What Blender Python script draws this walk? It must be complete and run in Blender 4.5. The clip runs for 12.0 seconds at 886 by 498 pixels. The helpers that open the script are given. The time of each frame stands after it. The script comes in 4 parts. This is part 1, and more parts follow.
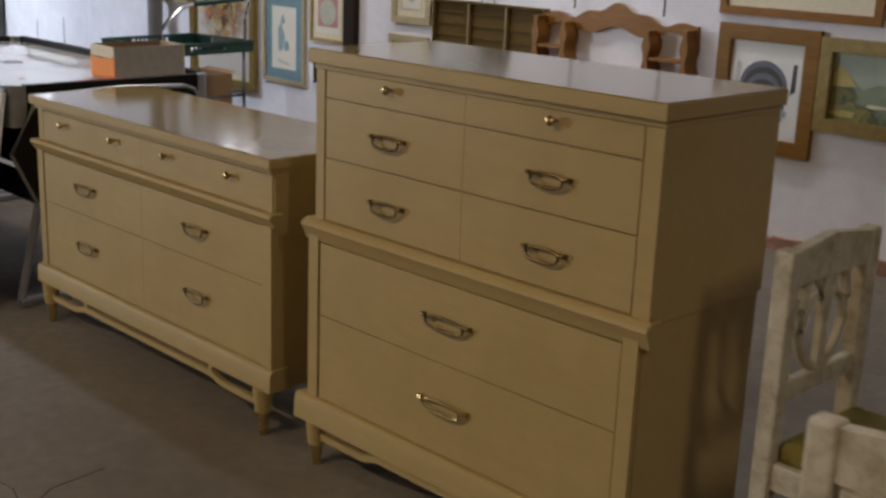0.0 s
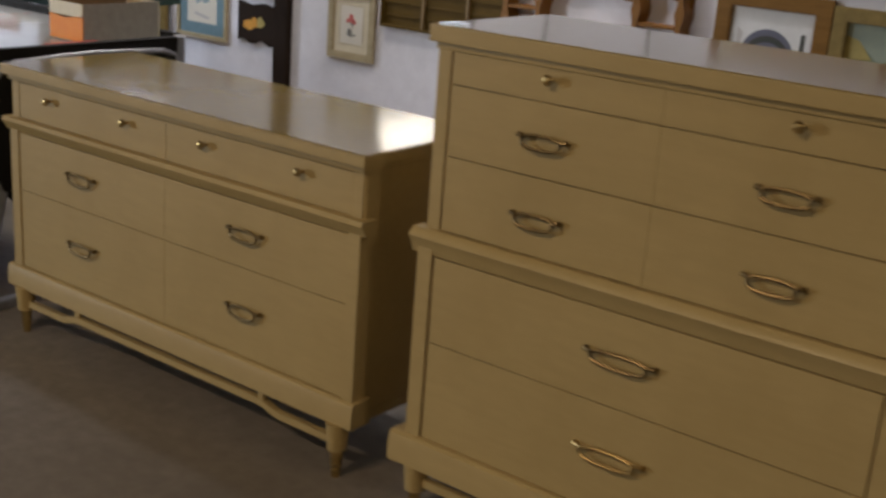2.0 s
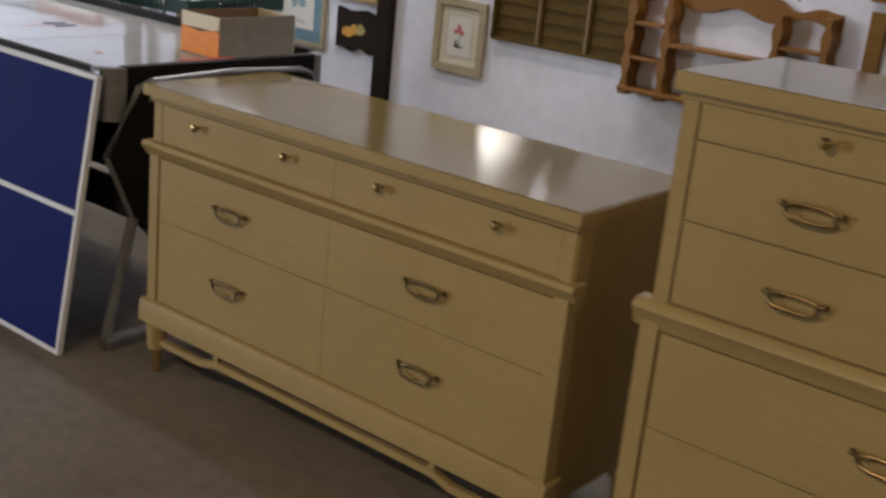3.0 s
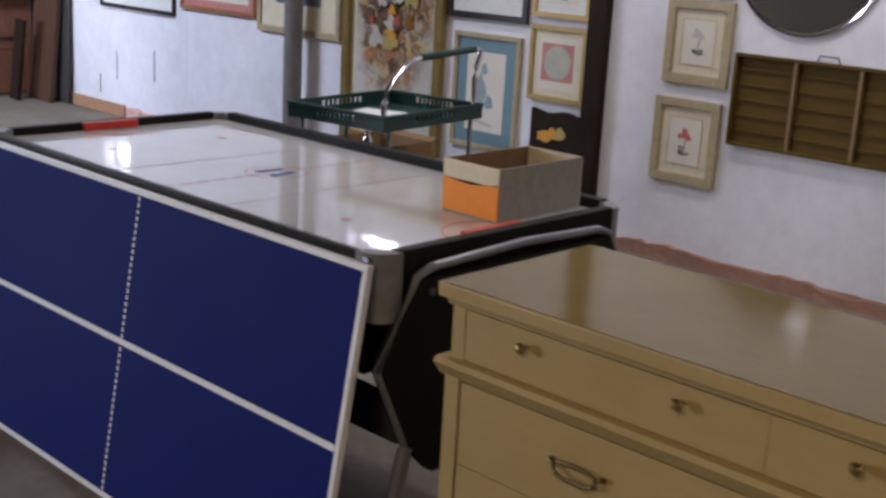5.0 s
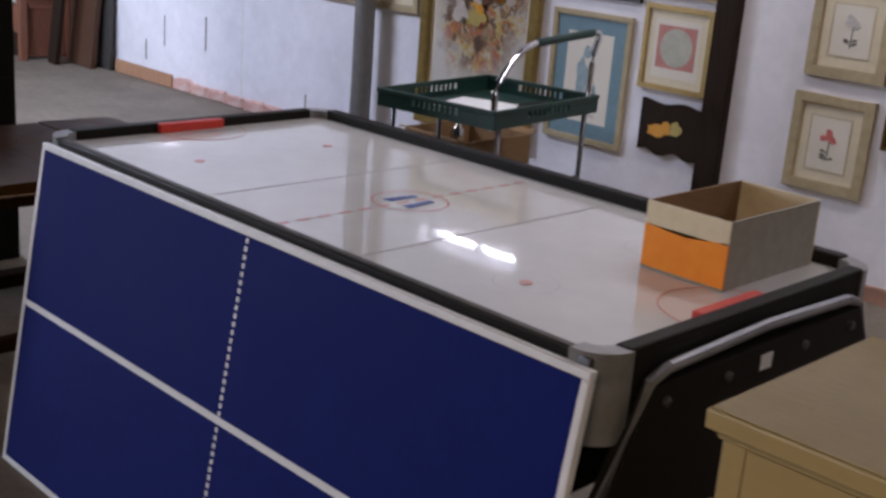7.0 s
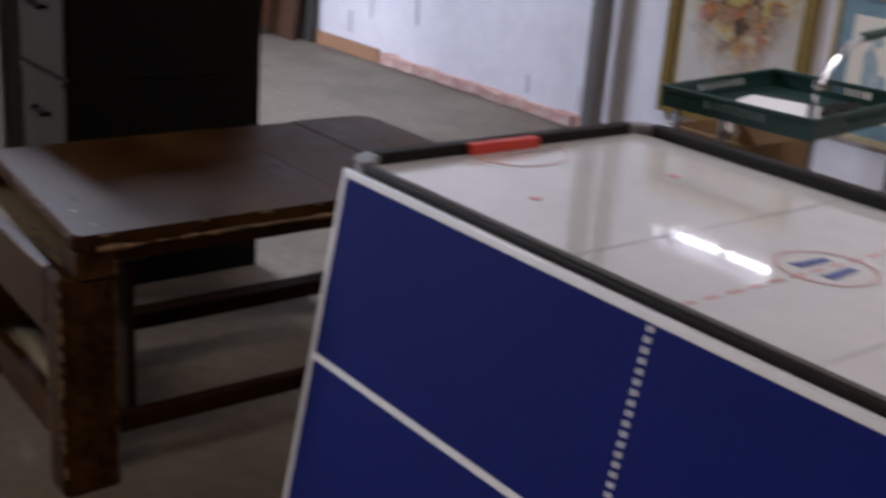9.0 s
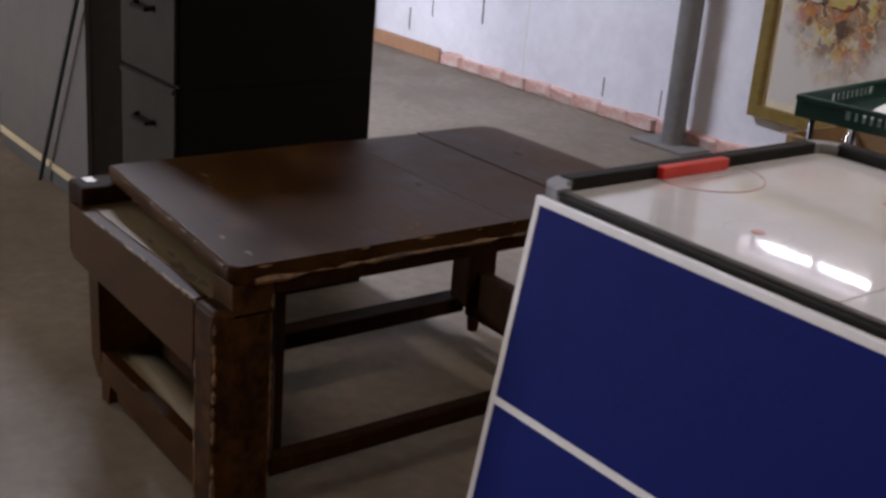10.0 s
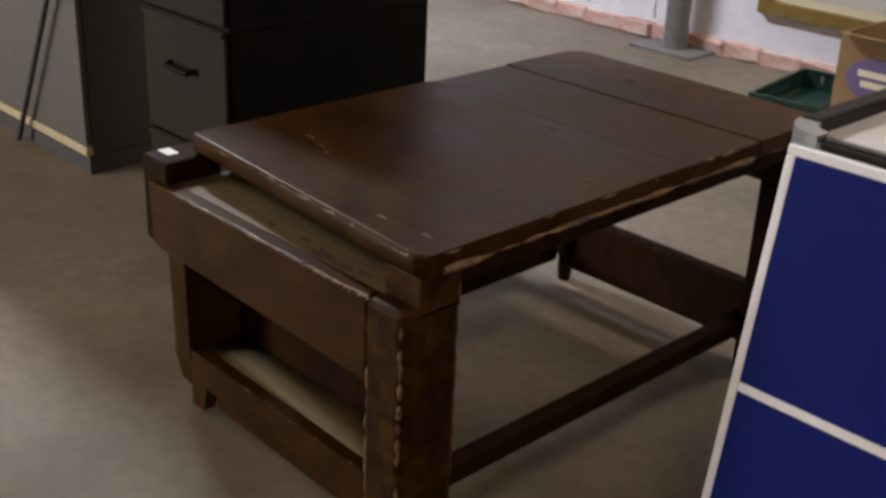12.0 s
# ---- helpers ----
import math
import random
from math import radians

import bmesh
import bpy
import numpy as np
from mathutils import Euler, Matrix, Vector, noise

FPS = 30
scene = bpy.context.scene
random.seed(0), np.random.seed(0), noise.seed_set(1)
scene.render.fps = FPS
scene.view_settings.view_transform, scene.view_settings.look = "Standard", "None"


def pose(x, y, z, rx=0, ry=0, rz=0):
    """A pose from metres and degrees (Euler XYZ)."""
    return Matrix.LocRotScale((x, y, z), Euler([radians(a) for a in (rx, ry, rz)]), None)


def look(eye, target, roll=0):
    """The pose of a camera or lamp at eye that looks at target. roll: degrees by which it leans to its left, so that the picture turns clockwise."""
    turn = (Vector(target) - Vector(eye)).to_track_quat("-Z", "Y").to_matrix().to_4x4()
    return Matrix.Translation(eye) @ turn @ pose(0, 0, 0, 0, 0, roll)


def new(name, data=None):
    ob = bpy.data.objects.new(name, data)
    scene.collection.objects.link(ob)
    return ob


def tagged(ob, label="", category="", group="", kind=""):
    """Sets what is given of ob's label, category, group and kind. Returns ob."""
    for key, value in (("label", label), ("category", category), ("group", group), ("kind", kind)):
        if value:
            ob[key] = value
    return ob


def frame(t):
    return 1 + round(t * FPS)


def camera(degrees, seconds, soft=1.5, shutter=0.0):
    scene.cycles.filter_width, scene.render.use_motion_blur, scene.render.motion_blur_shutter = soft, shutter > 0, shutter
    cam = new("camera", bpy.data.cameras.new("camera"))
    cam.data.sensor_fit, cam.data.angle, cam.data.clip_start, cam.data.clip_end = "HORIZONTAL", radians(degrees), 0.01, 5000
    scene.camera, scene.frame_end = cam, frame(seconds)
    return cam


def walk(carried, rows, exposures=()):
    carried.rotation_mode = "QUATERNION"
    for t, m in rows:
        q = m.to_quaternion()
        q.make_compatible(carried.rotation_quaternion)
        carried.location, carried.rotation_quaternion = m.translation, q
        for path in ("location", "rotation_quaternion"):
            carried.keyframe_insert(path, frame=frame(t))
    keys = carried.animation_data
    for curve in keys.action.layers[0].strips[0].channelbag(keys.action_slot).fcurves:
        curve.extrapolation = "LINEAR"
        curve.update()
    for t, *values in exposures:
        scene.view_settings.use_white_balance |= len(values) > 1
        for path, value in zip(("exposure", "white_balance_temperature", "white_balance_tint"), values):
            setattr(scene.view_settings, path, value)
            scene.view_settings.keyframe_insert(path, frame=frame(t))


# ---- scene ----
cam = camera(41.0, 12.0, soft=2.9, shutter=0.5)
PATH = [
    (0, (0.367, 0.131, 1.406), (-1.002, 1.492, 0.88), 2.2),
    (0.5, (0.14, 0.157, 1.405), (-1.189, 1.554, 0.873), 4.2),
    (1, (-0.057, 0.097, 1.394), (-1.259, 1.6, 0.85), 3.5),
    (1.5, (-0.27, 0.051, 1.398), (-1.388, 1.597, 0.799), 3.5),
    (2, (-0.474, 0.045, 1.385), (-1.612, 1.578, 0.79), 4.3),
    (2.5, (-0.723, 0.092, 1.395), (-1.894, 1.595, 0.787), 4.4),
    (3, (-0.957, 0.069, 1.398), (-2.141, 1.564, 0.793), 5.8),
    (3.5, (-1.236, 0.067, 1.431), (-2.425, 1.561, 0.835), 4.7),
    (3.7, (-1.331, 0.094, 1.428), (-2.556, 1.569, 0.858), 4.5),
    (5.3, (-2.144, 0.422, 1.437), (-3.476, 1.823, 0.926), 3.3),
    (5.5, (-2.217, 0.429, 1.444), (-3.539, 1.841, 0.933), 4.1),
    (6, (-2.416, 0.511, 1.423), (-3.759, 1.901, 0.906), 4.7),
    (6.5, (-2.608, 0.635, 1.422), (-3.957, 2.008, 0.882), 5.2),
    (6.7, (-2.658, 0.649, 1.428), (-4.004, 2.019, 0.871), 4.9),
    (8.5, (-3.282, 0.678, 1.419), (-4.576, 2.055, 0.762), 3.9),
    (9, (-3.456, 0.703, 1.416), (-4.931, 1.882, 0.755), 4.4),
    (9.5, (-3.658, 0.638, 1.411), (-5.195, 1.736, 0.754), 4.8),
    (10, (-3.851, 0.568, 1.387), (-5.328, 1.737, 0.715), 4.7),
    (10.5, (-4.078, 0.56, 1.351), (-5.538, 1.719, 0.627), 4.5),
    (11, (-4.294, 0.562, 1.355), (-5.741, 1.725, 0.61), 3.5),
    (11.5, (-4.406, 0.493, 1.346), (-5.804, 1.701, 0.581), 3.8),
    (12, (-4.491, 0.412, 1.328), (-5.797, 1.693, 0.52), 2.5),
]
walk(cam, [(t, look(eye, target, roll)) for t, eye, target, roll in PATH],
     exposures=[(0.0, 0.05, 6600, 10), (3.0, 0.0, 6450, 11), (5.4, -0.1, 6250, 17), (8.5, -0.2, 6350, 19), (9.8, -0.12, 6750, 19), (11.0, 0.12, 7100, 17), (12.0, 0.32, 7500, 15)])

# ---- world and lights ----
world = bpy.data.worlds.new("world")
scene.world = world
world.use_nodes = True
wn = world.node_tree.nodes
sky = wn.new("ShaderNodeTexSky")
sky.sky_type = "NISHITA"
sky.sun_disc = False
sky.sun_elevation, sky.sun_rotation = radians(40), radians(200)
world.node_tree.links.new(sky.outputs[0], wn["Background"].inputs[0])
wn["Background"].inputs[1].default_value = 0.12


def area_lamp(name, m, sx, sy, watts, colour):
    data = bpy.data.lights.new(name, "AREA")
    data.shape, data.size, data.size_y, data.energy, data.color = "RECTANGLE", sx, sy, watts, colour
    ob = new(name, data)
    ob.matrix_world = m
    return ob


# daylight through an unseen shop window behind the walk
area_lamp("window_light", pose(-12.1, -5.25, 1.5, 90, 0, 180) @ pose(0, 0, 0, 180), 2.7, 1.6, 520, (0.80, 0.89, 1.0))
# unseen strip lights under the ceiling: x, y, length along x and y, watts, colour
STRIPS = [
    (-8.9, -0.2, 0.5, 1.7, 36, (1.0, 0.86, 0.68)),
    (-2.2, -1.35, 1.3, 0.16, 78, (1.0, 0.80, 0.56)),
    (-9.2, 2.5, 1.3, 0.16, 190, (0.74, 0.84, 1.0)),
    # next two are added to brighten the wall and its pictures
    (-4.9, 4.0, 1.3, 0.16, 28, (1.0, 0.93, 0.85)),
    (-3.0, 4.4, 1.3, 0.16, 22, (0.96, 0.95, 1.0)),
    # no such lamp known: added to brighten the chest's right side
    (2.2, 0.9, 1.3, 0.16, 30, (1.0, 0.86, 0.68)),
]
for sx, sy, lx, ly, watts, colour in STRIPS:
    area_lamp("unseen_strip_light", pose(sx, sy, 3.08), lx, ly, watts, colour)


# ---- materials ----
def node(nt, kind, **props):
    n = nt.nodes.new(kind)
    for k, v in props.items():
        n.inputs[k].default_value = v
    return n


def ramp(nt, src, c1, c2, a=0.3, b=0.7):
    r = nt.nodes.new("ShaderNodeValToRGB")
    r.color_ramp.elements[0].position, r.color_ramp.elements[0].color = a, (*c1, 1)
    r.color_ramp.elements[1].position, r.color_ramp.elements[1].color = b, (*c2, 1)
    nt.links.new(src, r.inputs[0])
    return r.outputs[0]


def blend(nt, fac, a, b, mode="MIX"):
    m = nt.nodes.new("ShaderNodeMix")
    m.data_type, m.blend_type = "RGBA", mode
    if isinstance(fac, float):
        m.inputs[0].default_value = fac
    else:
        nt.links.new(fac, m.inputs[0])
    for s, i in ((a, 6), (b, 7)):
        if isinstance(s, tuple):
            m.inputs[i].default_value = (*s, 1)
        else:
            nt.links.new(s, m.inputs[i])
    return m.outputs[2]


def surf(name, c1, c2, c3=None, rough=0.5, stretch=(1, 1, 1), grain=30.0, stain=2.5, amount=0.35, bump=0.08, metal=0.0, coat=0.0, spec=0.5, rough_var=0.12):
    """Grain between c1 and c2, larger stains towards c3."""
    m = bpy.data.materials.new(name)
    m.use_nodes = True
    nt = m.node_tree
    bs = nt.nodes["Principled BSDF"]
    tc = nt.nodes.new("ShaderNodeTexCoord")
    mp = node(nt, "ShaderNodeMapping", Scale=stretch)
    nt.links.new(tc.outputs["Object"], mp.inputs[0])
    n1 = node(nt, "ShaderNodeTexNoise", Scale=grain, Detail=6.0, Roughness=0.6)
    nt.links.new(mp.outputs[0], n1.inputs["Vector"])
    n2 = node(nt, "ShaderNodeTexNoise", Scale=stain, Detail=5.0, Roughness=0.65)
    nt.links.new(tc.outputs["Object"], n2.inputs["Vector"])
    col = ramp(nt, n1.outputs[0], c1, c2)
    if c3:
        f = ramp(nt, n2.outputs[0], (0, 0, 0), (amount,) * 3, 0.42, 0.68)
        col = blend(nt, f, col, c3)
    nt.links.new(col, bs.inputs["Base Color"])
    r = nt.nodes.new("ShaderNodeMapRange")
    r.inputs[3].default_value, r.inputs[4].default_value = max(0.02, rough - rough_var), rough + rough_var
    nt.links.new(n2.outputs[0], r.inputs[0])
    nt.links.new(r.outputs[0], bs.inputs["Roughness"])
    bs.inputs["Metallic"].default_value = metal
    bs.inputs["Coat Weight"].default_value = coat
    bs.inputs["Coat Roughness"].default_value = 0.08
    bs.inputs["Specular IOR Level"].default_value = spec
    if bump:
        b = node(nt, "ShaderNodeBump", Strength=bump, Distance=0.004)
        nt.links.new(n1.outputs[0], b.inputs["Height"])
        nt.links.new(b.outputs[0], bs.inputs["Normal"])
    return m


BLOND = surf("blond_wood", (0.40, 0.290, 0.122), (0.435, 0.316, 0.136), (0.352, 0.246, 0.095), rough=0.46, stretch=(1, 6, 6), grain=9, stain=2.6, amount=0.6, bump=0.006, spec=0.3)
# polished tops, base darkened since less light falls on them
BLOND_TOP = surf("polished_dimmed_blond_wood", (0.228, 0.157, 0.038), (0.258, 0.179, 0.045), (0.19, 0.128, 0.030), spec=0.16, rough=0.12, stretch=(1, 9, 9), grain=14, stain=3, amount=0.5, bump=0.008, coat=0.0, rough_var=0.03)
BRASS = surf("brass", (0.62, 0.45, 0.18), (0.75, 0.58, 0.25), rough=0.25, metal=1.0, bump=0.02)
OLD_BRASS = surf("tarnished_brass", (0.14, 0.096, 0.044), (0.23, 0.16, 0.075), rough=0.42, metal=1.0, bump=0.05)
KNOB_BRASS = surf("worn_brass", (0.36, 0.25, 0.10), (0.46, 0.33, 0.14), rough=0.3, metal=1.0, bump=0.03)
RACK_EDGE = surf("light_brown_divider_wood", (0.17, 0.105, 0.035), (0.23, 0.145, 0.05), rough=0.55, stretch=(6, 6, 1), grain=12)
DARK_BRICK = surf("brown_red_brick", (0.30, 0.155, 0.105), (0.38, 0.21, 0.15), (0.24, 0.14, 0.10), rough=0.9, grain=30, stain=6, amount=0.7, bump=0.5)
SKY_PAINT = surf("pale_green_grey_paint", (0.26, 0.31, 0.25), (0.34, 0.37, 0.28), (0.20, 0.26, 0.24), rough=0.45, grain=9, stain=14, bump=0.0)
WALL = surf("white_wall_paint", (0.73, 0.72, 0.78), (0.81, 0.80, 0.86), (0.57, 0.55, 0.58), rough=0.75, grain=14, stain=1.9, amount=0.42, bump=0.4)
FLOOR = surf("grey_concrete", (0.168, 0.140, 0.110), (0.235, 0.20, 0.160), (0.13, 0.106, 0.081), rough=0.62, spec=0.2, grain=22, stain=1.1, amount=0.9, bump=0.08)
# ceiling and other walls are unseen; dark colours hold down bounced light
CEIL = surf("unseen_ceiling_dark", (0.055, 0.045, 0.037), (0.08, 0.068, 0.056), rough=0.85)
DULL = surf("unseen_walls_dark", (0.12, 0.108, 0.095), (0.16, 0.145, 0.128), rough=0.8)
BRICK = surf("pink_brick", (0.50, 0.27, 0.22), (0.60, 0.37, 0.32), (0.68, 0.56, 0.53), rough=0.9, grain=30, stain=7, amount=0.8, bump=0.6)
PP_BLUE = surf("blue_table_paint", (0.0055, 0.0125, 0.125), (0.0068, 0.0145, 0.143), (0.009, 0.018, 0.158), rough=0.6, spec=0.08, grain=60, stain=3, amount=0.5, bump=0.02)
PP_WHITE = surf("white_line_paint", (0.74, 0.74, 0.77), (0.83, 0.83, 0.86), rough=0.5, bump=0.02)
ALU = surf("grey_aluminium", (0.24, 0.24, 0.255), (0.33, 0.33, 0.345), (0.25, 0.25, 0.26), rough=0.38, metal=0.6, bump=0.03)
SILVER = surf("silver_plastic", (0.20, 0.20, 0.205), (0.27, 0.27, 0.275), rough=0.4, metal=0.3, bump=0.03)
BLACK = surf("black_laminate", (0.008, 0.0065, 0.005), (0.012, 0.010, 0.008), (0.018, 0.015, 0.012), rough=0.55, spec=0.14, grain=60, bump=0.04)
RAIL_GREY = surf("grey_rail_strip", (0.045, 0.038, 0.032), (0.07, 0.06, 0.05), rough=0.45, metal=0.1, spec=0.25)
ICE = surf("glossy_white_playfield", (0.60, 0.59, 0.57), (0.66, 0.65, 0.63), (0.52, 0.51, 0.49), rough=0.03, grain=8, stain=2.2, amount=0.4, bump=0.0, rough_var=0.012, coat=0.3)
RED = surf("red_plastic", (0.55, 0.035, 0.02), (0.65, 0.05, 0.03), rough=0.4)
PUCK_BLUE = surf("blue_print", (0.03, 0.06, 0.25), (0.05, 0.09, 0.32), rough=0.2)
PINK_PRINT = surf("pale_red_print", (0.58, 0.26, 0.23), (0.66, 0.36, 0.33), rough=0.2)
GREY_PRINT = surf("grey_print", (0.47, 0.465, 0.465), (0.53, 0.525, 0.525), rough=0.1)
CARD_GREY = surf("grey_cardboard", (0.31, 0.285, 0.24), (0.38, 0.35, 0.30), rough=0.8, grain=40)
CARD_ORANGE = surf("orange_print", (0.93, 0.27, 0.016), (0.97, 0.33, 0.026), spec=0.3, rough=0.4, bump=0.02)
CARD_CREAM = surf("cream_print", (0.68, 0.58, 0.38), (0.76, 0.66, 0.46), rough=0.35, bump=0.02)
CARD = surf("brown_cardboard", (0.20, 0.115, 0.05), (0.26, 0.155, 0.072), (0.15, 0.085, 0.036), rough=0.85, stretch=(1, 1, 14), grain=20)
GREEN = surf("dark_green_plastic", (0.006, 0.032, 0.026), (0.010, 0.044, 0.035), rough=0.4)
CHROME = surf("chrome", (0.7, 0.7, 0.72), (0.8, 0.8, 0.82), rough=0.12, metal=1.0, bump=0.0, rough_var=0.06)
STEEL = surf("dull_steel", (0.12, 0.12, 0.13), (0.18, 0.18, 0.19), rough=0.4, metal=0.8)
POLE_GREY = surf("grey_pole_paint", (0.13, 0.127, 0.13), (0.175, 0.17, 0.17), (0.22, 0.20, 0.18), rough=0.55, grain=25, stain=6, bump=0.1)
BENCH = surf("dark_stained_oak", (0.014, 0.0050, 0.0010), (0.028, 0.0104, 0.0022), (0.010, 0.0038, 0.0009), rough=0.6, spec=0.05, stretch=(4, 4, 1), grain=9, stain=5, amount=0.7, bump=0.1)
BENCH_X = surf("dark_stained_oak_boards", (0.020, 0.0074, 0.0013), (0.038, 0.0144, 0.0027), (0.068, 0.031, 0.0068), rough=0.42, stretch=(1, 5, 5), grain=9, stain=6, amount=0.6, bump=0.14, spec=0.09, rough_var=0.2)
BENCH_EDGE = surf("worn_bare_wood_edge", (0.045, 0.020, 0.006), (0.28, 0.150, 0.048), (0.028, 0.012, 0.005), rough=0.6, grain=40, stain=12, amount=1.0, bump=0.3)
BENCH_WORN = surf("rubbed_bare_wood", (0.013, 0.0047, 0.0010), (0.028, 0.0104, 0.0022), (0.100, 0.045, 0.010), rough=0.55, spec=0.08, stretch=(4, 4, 1), grain=18, stain=24, amount=0.5, bump=0.2)
LEDGE_STAIN = surf("damp_stain_on_wood", (0.060, 0.044, 0.032), (0.085, 0.064, 0.046), rough=0.7, grain=24)
TRAY_WOOD = surf("dusty_tray_wood", (0.122, 0.090, 0.046), (0.170, 0.130, 0.072), (0.06, 0.042, 0.026), rough=0.7, stretch=(1, 9, 9), grain=12)
# filing cabinet body coloured darker than its fronts, for the shaded side
FILE_DARK = surf("shaded_dark_green_enamel", (0.0035, 0.0034, 0.0027), (0.006, 0.0058, 0.0046), (0.009, 0.0078, 0.0055), rough=0.55, spec=0.07, grain=20, stain=4)
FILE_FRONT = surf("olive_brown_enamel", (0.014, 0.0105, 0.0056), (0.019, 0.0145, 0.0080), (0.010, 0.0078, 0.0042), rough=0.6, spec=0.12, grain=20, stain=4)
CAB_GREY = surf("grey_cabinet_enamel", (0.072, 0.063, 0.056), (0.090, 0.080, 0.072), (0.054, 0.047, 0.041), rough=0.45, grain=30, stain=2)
# shade of the grey cupboard's side put into colour; also plain dark grey parts
CAB_SIDE = surf("dark_grey_and_shaded_enamel", (0.032, 0.029, 0.027), (0.046, 0.042, 0.038), rough=0.5, grain=30, stain=2)
REDWOOD = surf("reddish_stained_wood", (0.19, 0.072, 0.042), (0.26, 0.105, 0.062), (0.12, 0.046, 0.026), rough=0.4, stretch=(6, 6, 1), grain=10)
HEADBOARD = surf("brown_headboard_wood", (0.060, 0.026, 0.014), (0.095, 0.042, 0.022), (0.040, 0.018, 0.010), rough=0.5, stretch=(6, 6, 1), grain=10)
DARKWOOD = surf("dark_brown_timber", (0.013, 0.007, 0.004), (0.026, 0.015, 0.009), (0.034, 0.02, 0.012), rough=0.65, spec=0.15, stretch=(8, 8, 1), grain=12)
PINE = surf("brown_stained_pine", (0.20, 0.086, 0.016), (0.27, 0.122, 0.027), (0.13, 0.052, 0.011), spec=0.2, rough=0.45, stretch=(1, 6, 6), grain=12)
RACKWOOD = surf("brown_printers_tray_wood", (0.088, 0.052, 0.010), (0.120, 0.073, 0.016), (0.062, 0.036, 0.007), spec=0.12, rough=0.6, stretch=(1, 6, 6), grain=12)
GOLD = surf("gilt_frame", (0.32, 0.21, 0.075), (0.45, 0.32, 0.13), (0.18, 0.11, 0.04), rough=0.4, metal=0.5, grain=40)
OLIVE_GOLD = surf("olive_gilt_frame", (0.20, 0.135, 0.035), (0.30, 0.21, 0.065), (0.12, 0.075, 0.02), rough=0.45, metal=0.3, grain=30)
BEIGE_FRAME = surf("beige_wood_frame", (0.36, 0.29, 0.17), (0.46, 0.38, 0.24), (0.27, 0.21, 0.11), rough=0.55, grain=30)
BROWN_FRAME = surf("brown_wood_frame", (0.17, 0.080, 0.014), (0.23, 0.114, 0.024), spec=0.2, rough=0.45, stretch=(1, 1, 8), grain=10)
BLACK_FRAME = surf("black_frame", (0.012, 0.009, 0.010), (0.024, 0.018, 0.02), rough=0.35)
COPPER_FRAME = surf("copper_frame", (0.34, 0.14, 0.08), (0.42, 0.19, 0.11), rough=0.4, metal=0.3)
MAT_CREAM = surf("cream_mat_board", (0.62, 0.55, 0.40), (0.68, 0.61, 0.46), rough=0.75, bump=0.02)
MAT_WHITE = surf("white_mat_board", (0.66, 0.65, 0.64), (0.72, 0.71, 0.70), rough=0.75, bump=0.02)
MAT_TEAL = surf("teal_mat_board", (0.13, 0.22, 0.265), (0.16, 0.26, 0.31), rough=0.7, bump=0.02)
PAPER = surf("print_paper", (0.66, 0.62, 0.54), (0.72, 0.68, 0.60), (0.6, 0.54, 0.44), rough=0.6, grain=12, stain=6, bump=0.0)
ROSE = surf("rose_print", (0.44, 0.18, 0.155), (0.52, 0.235, 0.205), rough=0.6, bump=0.0)
SAGE = surf("sage_print", (0.36, 0.38, 0.30), (0.52, 0.50, 0.42), (0.25, 0.28, 0.26), rough=0.6, grain=14, stain=20, bump=0.0)
SLATE = surf("slate_blue_print", (0.085, 0.085, 0.12), (0.14, 0.14, 0.19), rough=0.6, grain=14, bump=0.0)
INK = surf("dark_ink", (0.03, 0.035, 0.03), (0.06, 0.06, 0.05), rough=0.6, bump=0.0)
FLOWER_RED = surf("red_flower_print", (0.52, 0.10, 0.09), (0.62, 0.22, 0.2), rough=0.6, bump=0.0)
FLOWER_GREY = surf("grey_flower_print", (0.46, 0.43, 0.42), (0.55, 0.52, 0.5), rough=0.6, bump=0.0)
BLUE_FIG = surf("blue_grey_print", (0.16, 0.26, 0.30), (0.34, 0.42, 0.44), rough=0.6, grain=14, bump=0.0)
FRUIT_OR = surf("orange_print_fruit", (0.55, 0.23, 0.02), (0.66, 0.33, 0.04), rough=0.5, bump=0.0)
FRUIT_YE = surf("ochre_print_fruit", (0.36, 0.28, 0.08), (0.45, 0.36, 0.12), rough=0.5, bump=0.0)
UMBER = surf("umber_print", (0.075, 0.038, 0.018), (0.15, 0.085, 0.042), rough=0.55, grain=26, bump=0.0)
DAB_RED = surf("brick_red_print", (0.30, 0.055, 0.035), (0.40, 0.10, 0.07), rough=0.55, grain=26, bump=0.0)
DAB_PALE = surf("pale_print", (0.42, 0.36, 0.31), (0.55, 0.49, 0.44), rough=0.55, grain=26, bump=0.0)
CREAM_PAINT = surf("chipped_cream_paint", (0.52, 0.47, 0.36), (0.60, 0.55, 0.44), (0.30, 0.24, 0.15), rough=0.6, grain=22, stain=24, amount=0.85, bump=0.25)
SEAT_GREEN = surf("mustard_green_cloth", (0.16, 0.13, 0.02), (0.22, 0.18, 0.035), rough=0.9, grain=160, bump=0.3)
LABEL = surf("white_paper_label", (0.78, 0.78, 0.78), (0.84, 0.84, 0.84), rough=0.6, bump=0.0)
LOGO = surf("violet_print", (0.10, 0.07, 0.17), (0.14, 0.10, 0.22), rough=0.7, bump=0.0)
TAN = surf("tan_baseboard_paint", (0.34, 0.17, 0.095), (0.42, 0.23, 0.13), (0.28, 0.14, 0.08), rough=0.6)
CABLE = surf("black_cable", (0.02, 0.02, 0.02), (0.03, 0.03, 0.03), rough=0.5)


